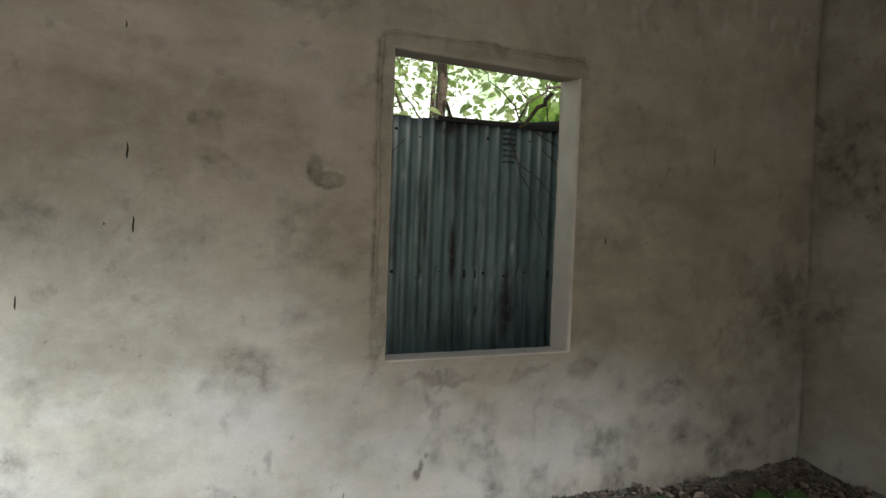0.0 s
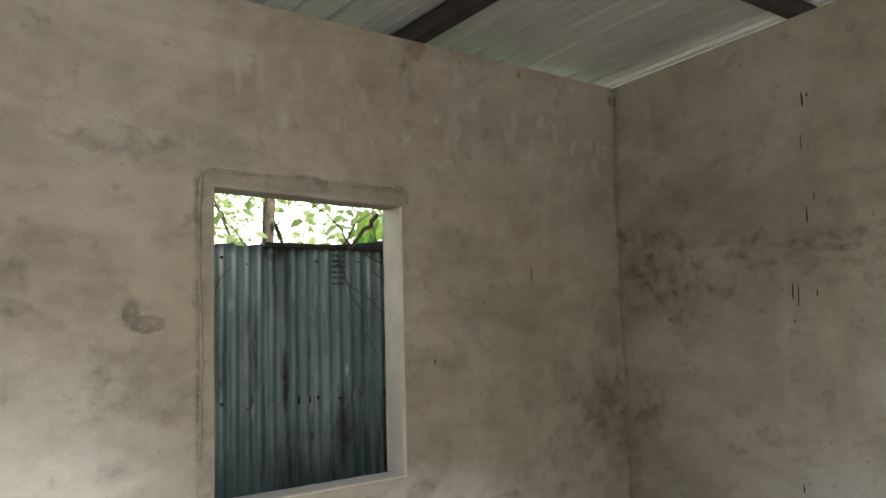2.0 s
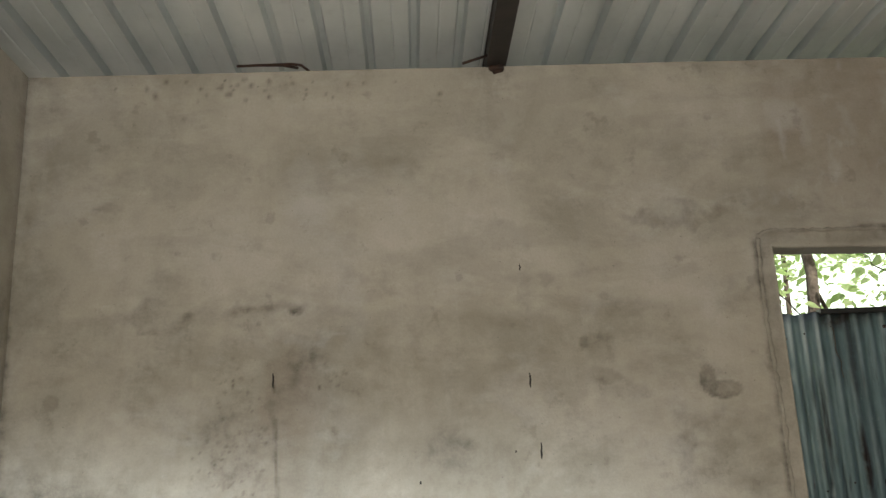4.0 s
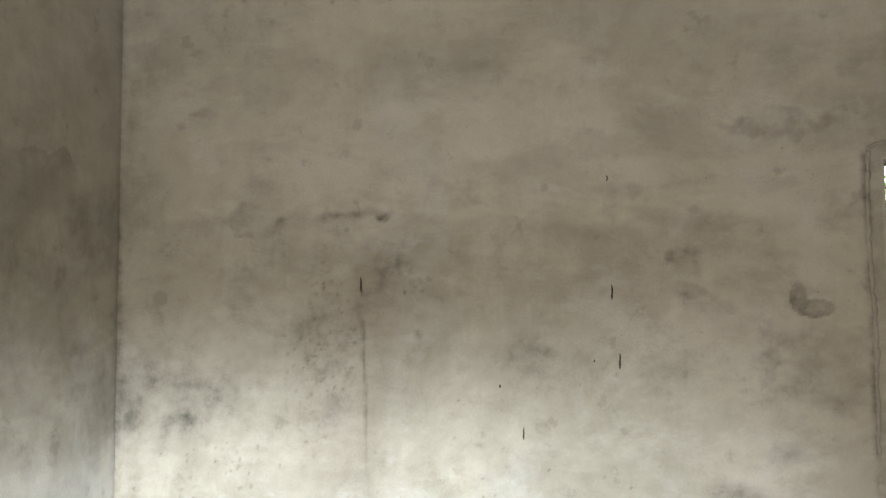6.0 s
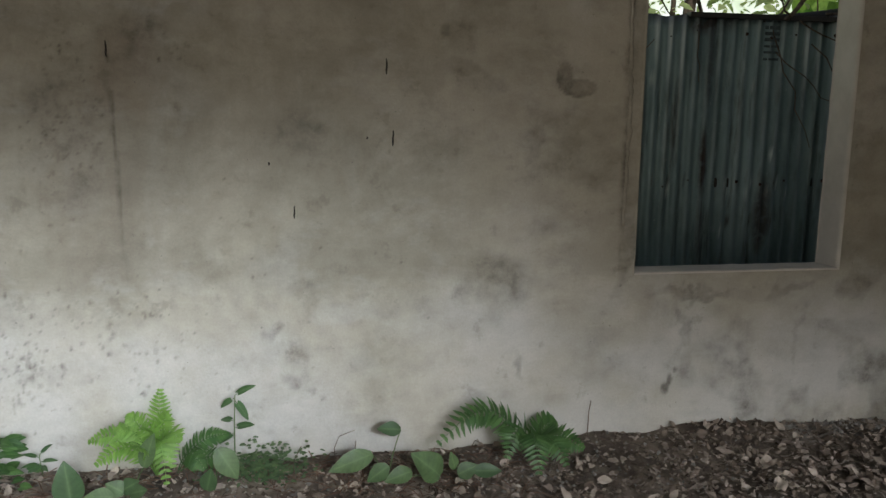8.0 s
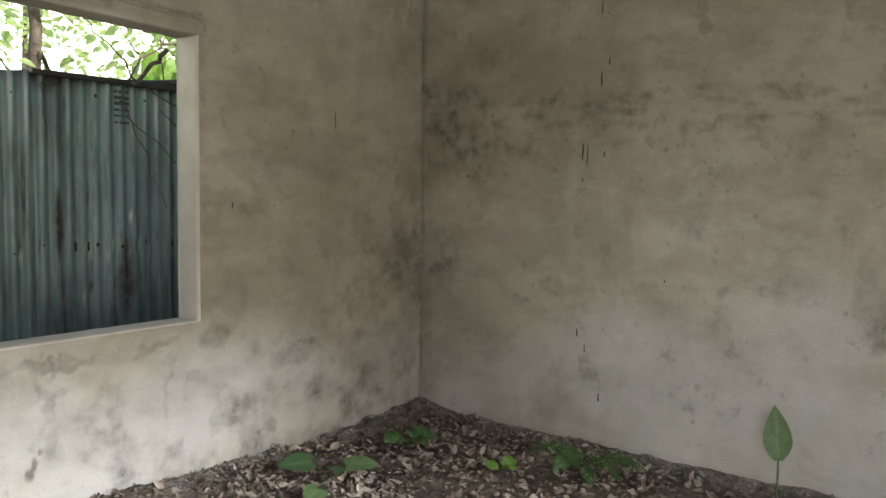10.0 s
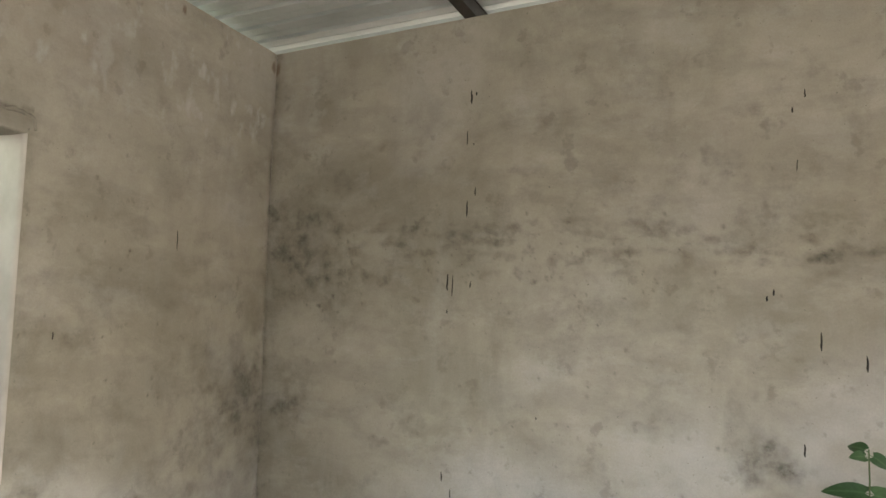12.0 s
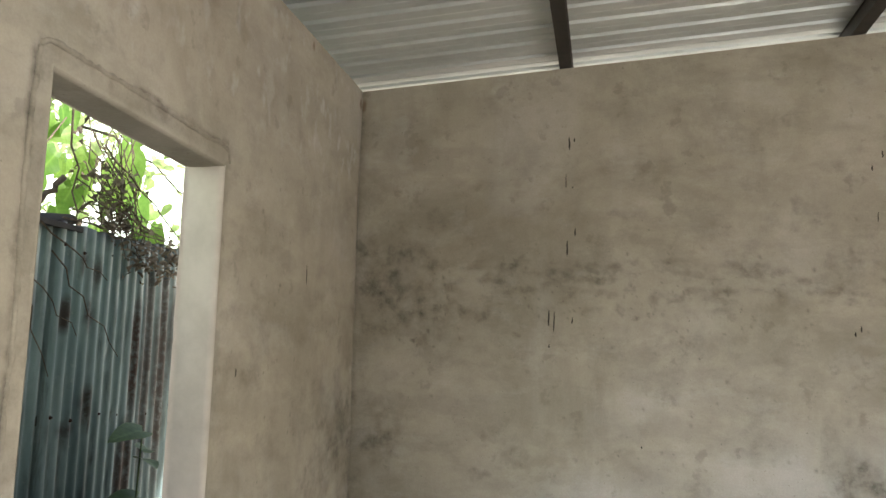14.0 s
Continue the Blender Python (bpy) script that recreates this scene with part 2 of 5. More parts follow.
# ---- mesh helpers ----
def mesh_of(name, verts, faces, material, smooth=False, **fields):
    if name == "leaf" and len(verts) % 5 == 0:
        rows = len(verts) // 5
        fields = dict(rib=[float(i % 5 == 2) for i in range(len(verts))], along=[i // 5 / rows for i in range(len(verts))], across=[(1.0, 0.55, 0.0, 0.55, 1.0)[i % 5] for i in range(len(verts))])
    me = bpy.data.meshes.new(name)
    me.from_pydata([tuple(map(float, v)) for v in verts], [], [tuple(map(int, f)) for f in faces])
    me.materials.append(material)
    if smooth:
        me.polygons.foreach_set("use_smooth", [True] * len(me.polygons))
    for key, values in fields.items():
        me.attributes.new(key, "FLOAT", "POINT").data.foreach_set("value", np.asarray(values, np.float32))
    me.update()
    return me


def part(name, data, material, parent, label=""):
    """One mesh object, from a bmesh or a mesh, under a thing or a part."""
    if isinstance(data, bmesh.types.BMesh):
        me = bpy.data.meshes.new(name)
        data.to_mesh(me)
        data.free()
        me.materials.append(material)
    else:
        me = data
    ob = new(name, me)
    ob.parent = parent
    return tagged(ob, label)


def box(x0, x1, y0, y1, z0, z1, bevel=0.0, bm=None):
    bm = bm or bmesh.new()
    made = bmesh.ops.create_cube(bm, size=1.0)["verts"]
    for v in made:
        v.co = Vector((x0 + (v.co.x + 0.5) * (x1 - x0), y0 + (v.co.y + 0.5) * (y1 - y0), z0 + (v.co.z + 0.5) * (z1 - z0)))
    if bevel:
        edges = {e for v in made for e in v.link_edges}
        bmesh.ops.bevel(bm, geom=list(edges), offset=bevel, segments=2, affect="EDGES", profile=0.6)
    return bm


def tube(points, radii, sides=8):
    """Verts and faces of a tapered tube along points."""
    verts, faces = [], []
    pts = [Vector(p) for p in points]
    for i, p in enumerate(pts):
        d = (pts[min(i + 1, len(pts) - 1)] - pts[max(i - 1, 0)]).normalized()
        a = d.cross(Vector((0.31, 0.93, 0.21))).normalized()
        c = d.cross(a)
        for k in range(sides):
            w = 2 * math.pi * k / sides
            verts.append(p + (a * math.cos(w) + c * math.sin(w)) * radii[i])
    for i in range(len(pts) - 1):
        for k in range(sides):
            n = (k + 1) % sides
            faces.append((i * sides + k, i * sides + n, (i + 1) * sides + n, (i + 1) * sides + k))
    faces.append(tuple(range(sides))[::-1])
    faces.append(tuple((len(pts) - 1) * sides + k for k in range(sides)))
    return verts, faces


def joined(pieces):
    """One list of verts and faces out of several."""
    verts, faces = [], []
    for v, f in pieces:
        n = len(verts)
        verts += list(v)
        faces += [tuple(i + n for i in q) for q in f]
    return verts, faces


LATTICE = np.random.RandomState(7).rand(256, 256)


def value_noise(u, w, scale, octaves=4):
    """Smooth noise from 0 to 1 over arrays of places."""
    total, amp, norm = 0.0, 1.0, 0.0
    for o in range(octaves):
        x, y = np.asarray(u) * scale * 2**o + 17.3 * o, np.asarray(w) * scale * 2**o + 5.7 * o
        i, j = np.floor(x).astype(int), np.floor(y).astype(int)
        fx, fy = x - i, y - j
        fx, fy = fx * fx * (3 - 2 * fx), fy * fy * (3 - 2 * fy)
        a, b = LATTICE[i % 256, j % 256], LATTICE[(i + 1) % 256, j % 256]
        c, d = LATTICE[i % 256, (j + 1) % 256], LATTICE[(i + 1) % 256, (j + 1) % 256]
        total = total + amp * (a * (1 - fx) * (1 - fy) + b * fx * (1 - fy) + c * (1 - fx) * fy + d * fx * fy)
        norm += amp
        amp *= 0.55
    return total / norm


def blobs(u, w, rows, ragged=0.9):
    """A stain field: soft ragged ellipses (centre, centre, radius, radius, strength)."""
    du, dw = (value_noise(u, w, 9.0) - 0.5) * 0.10 * ragged, (value_noise(u + 40, w + 9, 9.0) - 0.5) * 0.10 * ragged
    out = np.zeros_like(u)
    for cu, cw, ru, rw, s in rows:
        k = min(1.0, max(ru, rw) / 0.05)
        d = ((u + du * k - cu) / (ru * 1.25)) ** 2 + ((w + dw * k - cw) / (rw * 1.25)) ** 2
        out = np.maximum(out, s * np.clip(1.35 - d, 0, 1) ** 0.8)
    return out


# ---- walls ----
WIN_X0, WIN_X1, WIN_Z0, WIN_TL, WIN_TR = 3.14, 4.13, 0.75, 2.12, 2.095

NORTH_STAINS = [
    (2.77, 2.27, 0.164, 0.032, 0.50), (0.98, 2.35, 0.036, 0.019, 0.40), (0.58, 1.90, 0.122, 0.036, 0.45), (1.05, 1.92, 0.143, 0.019, 0.35),
    (2.37, 1.74, 0.055, 0.045, 0.50), (2.37, 1.62, 0.088, 0.027, 0.50), (2.69, 1.31, 0.065, 0.062, 0.45), (1.77, 1.32, 0.079, 0.079, 0.30),
    (0.41, 1.09, 0.073, 0.058, 0.40), (2.06, 1.96, 0.034, 0.046, 0.35), (2.19, 1.98, 0.044, 0.046, 0.25), (2.52, 1.91, 0.088, 0.034, 0.30),
    (0.34, 2.37, 0.062, 0.024, 0.30), (0.90, 1.32, 0.107, 0.231, 0.30), (0.23, 1.14, 0.268, 0.140, 0.35), (1.16, 1.67, 0.094, 0.116, 0.30),
]
NORTH_STAINS_LOW = [
    (1.29, 1.43, 0.014, 0.014, 0.90), (1.76, 0.72, 0.068, 0.033, 0.35), (1.70, 0.40, 0.051, 0.061, 0.35), (2.52, 0.72, 0.133, 0.105, 0.35),
    (1.62, 0.55, 0.028, 0.024, 0.50), (2.63, 0.38, 0.013, 0.048, 0.40), (3.11, 0.89, 0.035, 0.182, 0.55), (5.68, 1.06, 0.085, 0.136, 0.52),
    (4.55, 1.44, 0.088, 0.075, 0.30), (5.25, 0.67, 0.292, 0.159, 0.30), (4.29, 0.80, 0.111, 0.175, 0.20),
    (5.64, 1.02, 0.136, 0.174, 0.40), (4.18, 2.82, 0.044, 0.136, 0.35),
]
EAST_STAINS = [
    (-0.30, 1.67, 0.220, 0.28, 0.55), (-0.53, 1.53, 0.121, 0.038, 0.55), (-0.79, 1.50, 0.083, 0.031, 0.45), (-1.02, 1.78, 0.065, 0.027, 0.55),
    (-1.32, 1.78, 0.107, 0.030, 0.45), (-1.52, 1.78, 0.059, 0.029, 0.60), (-1.66, 1.79, 0.035, 0.024, 0.45), (-1.92, 1.79, 0.069, 0.025, 0.35),
    (-2.22, 1.77, 0.207, 0.039, 0.40), (-2.73, 1.83, 0.071, 0.092, 0.45), (-1.29, 1.64, 0.092, 0.027, 0.50), (-1.53, 1.63, 0.074, 0.024, 0.35),
    (-1.84, 1.61, 0.084, 0.039, 0.50), (-2.03, 1.64, 0.081, 0.027, 0.35), (-1.62, 1.54, 0.032, 0.034, 0.80), (-1.70, 2.06, 0.115, 0.027, 0.35),
]
EAST_STAINS_LOW = [
    (-2.50, 2.06, 0.023, 0.071, 0.35), (-0.23, 0.84, 0.159, 0.140, 0.45), (-1.94, 1.48, 0.055, 0.050, 0.25), (-0.48, 1.89, 0.105, 0.038, 0.45),
    (-0.82, 1.93, 0.050, 0.031, 0.35), (-0.57, 2.04, 0.062, 0.045, 0.30), (-1.03, 1.39, 0.016, 0.018, 0.80), (-2.69, 0.78, 0.082, 0.100, 0.35),
    (-1.07, 0.76, 0.077, 0.058, 0.30), (-2.63, 2.00, 0.095, 0.105, 0.30), (-3.05, 1.62, 0.056, 0.036, 0.60), (-3.08, 1.77, 0.055, 0.036, 0.50),
    (-2.80, 0.67, 0.142, 0.117, 0.50), (-2.67, 0.89, 0.062, 0.133, 0.35), (-0.84, 0.60, 0.045, 0.039, 0.40),
]


def steps(*cuts, gap=0.0095):
    """Grid lines from cut to cut, no further apart than gap."""
    lines = [cuts[0]]
    for a, b in zip(cuts, cuts[1:]):
        n = max(1, math.ceil((b - a) / gap))
        lines += [a + (b - a) * (k + 1) / n for k in range(n)]
    return np.array(lines)


def speckle(u, w, rows, seed, strength=0.75):
    """Fields of small mould specks: (centre, centre, radius, radius, how many)."""
    rng = np.random.RandomState(seed)
    out = np.zeros_like(u)
    us, ws = u[:, 0], w[0, :]
    for cu, cw, ru, rw, n in rows:
        for _ in range(n):
            a, b = cu + rng.randn() * ru * 0.6, cw + rng.randn() * rw * 0.6
            r = 0.0045 + 0.006 * rng.rand() ** 2
            tall = r * (0.9 + 0.9 * rng.rand() ** 2)
            i0, i1 = np.searchsorted(us, (a - 0.04, a + 0.04))
            j0, j1 = np.searchsorted(ws, (b - 0.06, b + 0.06))
            if i1 > i0 and j1 > j0:
                d = ((u[i0:i1, j0:j1] - a) / r) ** 2 + ((w[i0:i1, j0:j1] - b) / tall) ** 2
                out[i0:i1, j0:j1] = np.maximum(out[i0:i1, j0:j1], strength * np.exp(-d))
    return out


def plaster_wall(name, us, ws, place, top_of, fields, hole=None, label=""):
    """A wall whose room face is a fine grid, uneven by a few millimetres, with a plain back, thick edges and an opening cut through."""
    nu, nw = len(us), len(ws)
    u, w = np.meshgrid(us, ws, indexing="ij")
    top = np.array([top_of(a) for a in us])[:, None]
    z = np.where(w > 2.6, 2.6 + (w - 2.6) * (top - 2.6) / (ws[-1] - 2.6), w)
    uneven = (value_noise(u, w, 2.2) - 0.5) * 0.010 + (value_noise(u + 9, w, 12.0) - 0.5) * 0.003
    mould_shade, pale, rust = fields(u, z)
    if hole:
        x0, x1, z0, tl, tr = hole
        near = np.maximum(np.maximum(x0 - u, u - x1), np.maximum(z0 - w, w - tl))
        lip = np.exp(-((near - 0.035 - 0.02 * value_noise(u, w, 14.0)) / 0.03) ** 2) * np.where((near > 0) & (w > z0 - 0.02), 1, 0)
        uneven = uneven * np.clip(near / 0.08, 0, 1) - 0.008 * lip * value_noise(u + 3, w, 16.0)
    verts = [place(a, b, c) for a, b, c in zip(u.ravel(), z.ravel(), uneven.ravel())]
    keep = np.ones((nu - 1, nw - 1), bool)
    if hole:
        mu, mw = (us[1:] + us[:-1]) / 2, (ws[1:] + ws[:-1]) / 2
        keep = ~(((mu > x0) & (mu < x1))[:, None] & ((mw > z0) & (mw < tl))[None, :])
        # The lintel's underside falls a little towards one side.
        j_top = int(np.argmin(abs(ws - tl)))
        for i in np.where((us >= x0 - 1e-6) & (us <= x1 + 1e-6))[0]:
            k = i * nw + j_top
            verts[k] = place(us[i], tl + (tr - tl) * (us[i] - x0) / (x1 - x0) + 0.006 * (value_noise(us[i] * 1.0, 0.0, 30.0) - 0.5), 0.0)
    ii, jj = np.where(keep)
    faces = [(i * nw + j, (i + 1) * nw + j, (i + 1) * nw + j + 1, i * nw + j + 1) for i, j in zip(ii, jj)]
    return verts, faces, (mould_shade.ravel(), pale.ravel(), rust.ravel())


def broken(u, w):
    """Uneven density inside a stain."""
    return 1.3 * np.clip(value_noise(u + 3, w + 8, 13.0, 4) * 2.2 - 0.5, 0.15, 1.1)


def drip_line(u, w, x, top, bottom, width=0.006, drift=0.0):
    inside = np.clip((top - w) / 0.02, 0, 1) * np.clip((w - bottom) / 0.25, 0, 1)
    return np.exp(-((u - x - drift * (top - w) - 0.012 * (value_noise(u * 0 + x * 9, w, 5.0) - 0.5)) / width) ** 2) * inside * np.clip(value_noise(u * 0 + x * 5, w, 11.0) * 2.2 - 0.35, 0.12, 1)


def north_fields(u, w):
    grime = np.clip(value_noise(u, w, 1.6, 5) - 0.50, 0, 1) * 0.9
    mould_shade = np.maximum(blobs(u, w, NORTH_STAINS, 1.8), blobs(u, w, NORTH_STAINS_LOW, 1.5)) * broken(u, w)
    stains = mould_shade
    wob = 0.012 * (value_noise(u, w, 22.0) - 0.5)
    boot = np.sqrt(np.minimum(((u + wob - 2.800) / 0.034) ** 2 + ((w - 1.577) / 0.062) ** 2, ((u - 2.862) / 0.078) ** 2 + ((w + wob - 1.532) / 0.036) ** 2))
    mould_shade = np.maximum(mould_shade, (0.42 + 0.22 * np.clip(boot, 0, 1)) * np.clip((1.05 - boot) / 0.12, 0, 1))
    tide = np.clip((1.92 + 0.22 * (value_noise(u, w * 0.4, 2.4, 5) - 0.5) - w) / 0.03, 0, 1) * np.clip((2.9 - u) / 0.8, 0, 1)
    mould_shade = np.maximum(mould_shade, np.maximum(grime * 0.4, 0.08 + 0.22 * np.clip(value_noise(u * 2.0, w * 0.7, 4.0, 5) * 2 - 0.8, 0, 1)) * tide)
    mould_shade = np.maximum(mould_shade, 0.20 * tide + 0.95 * stains)
    blotch = np.clip(value_noise(u * 0.8 + 17, w * 1.7 + 4, 5.0, 5) * 3.2 - 1.7, 0, 1) * np.clip((2.1 - w) / 0.3, 0, 1)
    mould_shade = np.maximum(mould_shade, 0.36 * blotch)
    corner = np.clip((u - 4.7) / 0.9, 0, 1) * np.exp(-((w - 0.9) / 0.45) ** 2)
    mould_shade = np.maximum(mould_shade, 0.8 * corner * np.clip(value_noise(u + 6, w + 1, 6.0, 5) * 2.6 - 1.0, 0, 1))
    wet = np.clip((0.62 + 0.5 * (value_noise(u + 5, w * 0.2, 3.0) - 0.5) - w) / 0.25, 0, 1) * np.clip((u - 3.0) / 0.7, 0, 1)
    mould_shade = np.maximum(mould_shade, 0.7 * wet * np.clip(value_noise(u + 11, w + 2, 7.0, 5) * 2.8 - 1.15, 0, 1))
    # Wide west-corner darkening: mould, plus the corner's shade painted in.
    mould_shade = np.maximum(mould_shade, 0.50 * np.exp(-(u / 0.18) ** 2) * np.clip(value_noise(u, w, 5.0, 5) * 1.8 - 0.3, 0, 1))
    mould_shade = np.maximum(mould_shade, 0.75 * drip_line(u, w, 1.052, 1.66, 0.7, 0.008, 0.03))
    mould_shade = np.maximum(mould_shade, 0.35 * drip_line(u, w, 1.24, 1.5, 0.9, 0.010, 0.0))
    mould_shade = np.maximum(mould_shade, 0.35 * drip_line(u, w, 0.72, 1.85, 0.9, 0.012, 0.02))
    # Dark lines down the west and east corners.
    mould_shade = np.maximum(mould_shade, 0.9 * np.exp(-(u / 0.03) ** 2) * np.clip(value_noise(u * 3, w, 3.0) * 1.5 - 0.1, 0.2, 1))
    mould_shade = np.maximum(mould_shade, 0.75 * np.exp(-((EAST - u) / 0.022) ** 2) * np.clip(value_noise(u, w, 4.0) * 1.6 - 0.2, 0, 1))
    # Dark ragged ring: chipped lip edge with its cast shadow painted in.
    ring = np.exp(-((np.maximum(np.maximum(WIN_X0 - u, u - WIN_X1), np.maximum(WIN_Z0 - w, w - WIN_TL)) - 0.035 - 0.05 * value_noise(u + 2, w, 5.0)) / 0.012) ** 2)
    mould_shade = np.maximum(mould_shade, 0.72 * ring * np.clip(value_noise(u, w, 11.0) * 3.0 - 1.1, 0, 1) * ((u < WIN_X0 + 0.05) | ((w > 2.1) & (u < WIN_X1 + 0.02))) * (w > 0.7))
    side = np.exp(-((u - 3.078 - 0.03 * (value_noise(u * 0, w, 6.0) - 0.5)) / 0.016) ** 2) * np.clip((w - 0.78) / 0.1, 0, 1) * np.clip((2.17 - w) / 0.04, 0, 1)
    mould_shade = np.maximum(mould_shade, 0.85 * side * np.clip(value_noise(u, w + 4, 9.0) * 2.6 - 0.6, 0.1, 1))
    mould_shade = np.maximum(mould_shade, blobs(u, w, [(3.315, 0.235, 0.016, 0.022, 0.95), (3.335, 0.272, 0.011, 0.022, 0.9), (3.36, 0.315, 0.008, 0.012, 0.7)], 0.4))
    near = np.maximum(np.maximum(WIN_X0 - u, u - WIN_X1), np.maximum(WIN_Z0 - w, w - WIN_TL))
    band = (near > 0) * np.clip((0.075 + 0.03 * (value_noise(u, w, 7.0) - 0.5) - near) / 0.015, 0, 1) * (w > 0.85) * ((u < WIN_X0) | (w > 2.09))
    mould_shade = np.maximum(mould_shade, band * (0.12 + 0.30 * np.clip(value_noise(u + 1, w + 6, 6.0, 4) * 2.4 - 0.7, 0, 1)))
    mould_shade = np.maximum(mould_shade, blobs(u, w, [(3.45, 0.665, 0.15, 0.018, 0.5), (3.88, 0.65, 0.10, 0.018, 0.4), (3.37, 0.50, 0.02, 0.14, 0.4), (4.25, 0.66, 0.09, 0.06, 0.4), (4.75, 0.50, 0.14, 0.05, 0.4), (3.95, 0.45, 0.015, 0.12, 0.35)], 1.8))
    mould_shade = np.maximum(mould_shade, speckle(u, w, [(0.90, 1.35, 0.10, 0.26, 190), (0.70, 0.42, 0.10, 0.20, 60), (0.95, 0.62, 0.16, 0.10, 28), (0.75, 0.45, 0.25, 0.22, 40), (1.15, 0.55, 0.2, 0.2, 50), (1.25, 1.66, 0.07, 0.05, 18),
                                             (0.4, 0.8, 0.3, 0.35, 60), (1.8, 0.9, 0.7, 0.4, 30), (4.8, 1.6, 0.6, 0.7, 25), (0.95, 2.9, 0.5, 0.06, 40)], 3))
    mould_shade = np.maximum(mould_shade, 0.35 * np.clip((w - 2.88) / 0.08, 0, 1) * np.clip(value_noise(u, w, 5.0) * 2 - 0.8, 0, 1))
    pale = 0.55 * np.clip(value_noise(u + 5, w + 3, 2.4, 5) * 2.4 - 1.45, 0, 1)
    for cu, cw, ru, rw in ((3.35, 2.62, 0.03, 0.08), (3.55, 2.66, 0.02, 0.06), (3.30, 2.70, 0.08, 0.05), (3.9, 2.6, 0.02, 0.05), (4.5, 2.5, 0.03, 0.1), (2.6, 0.5, 0.1, 0.1), (1.9, 0.62, 0.12, 0.05), (1.25, 1.8, 0.09, 0.015), (3.28, 0.6, 0.06, 0.16)):
        pale = np.maximum(pale, blobs(u, w, [(cu, cw, ru, rw, 0.45)], 1.6))
    flakes = np.clip(value_noise(u * 1.6 + 8, w + 5, 9.0, 5) * 4.5 - 2.75, 0, 1) * np.clip((w - 2.2) / 0.25, 0, 1) * np.clip((u - 3.1) / 0.15, 0, 1)
    pale = np.maximum(pale, 0.9 * flakes)
    # Whiter lower wall: a pale band, with daylight painted into it.
    edge = 0.72 + 0.45 * (value_noise(u + 2, w * 0.3, 1.8, 5) - 0.5)
    pale = np.maximum(pale, 0.8 * np.clip((edge - w) / 0.22, 0, 1) * np.clip(value_noise(u + 2, w, 3.0, 5) * 2.2 - 0.45, 0.15, 1))
    rust = 0.8 * np.maximum(blobs(u, w, [(4.25, 2.94, 0.06, 0.05, 0.8), (5.80, 2.89, 0.012, 0.03, 1.0), (4.98, 2.93, 0.012, 0.02, 1.0)]), 0.5 * drip_line(u, w, 4.24, 2.97, 2.7, 0.015))
    damp = np.clip((u - 3.12) / 0.12, 0, 1) * np.clip((5.2 - u) / 1.2, 0, 1) * np.clip((w - 2.2) / 0.3, 0, 1)
    rust = np.maximum(rust, 0.34 * damp * np.clip(value_noise(u, w, 3.0, 5) * 2.0 - 0.2, 0, 1))
    rust = np.maximum(rust, 0.35 * blobs(u, w, [(1.12, 1.55, 0.10, 0.16, 0.6), (0.95, 1.15, 0.15, 0.3, 0.4)]))
    return np.clip(mould_shade, 0, 1), np.clip(pale, 0, 1), np.clip(rust, 0, 1)


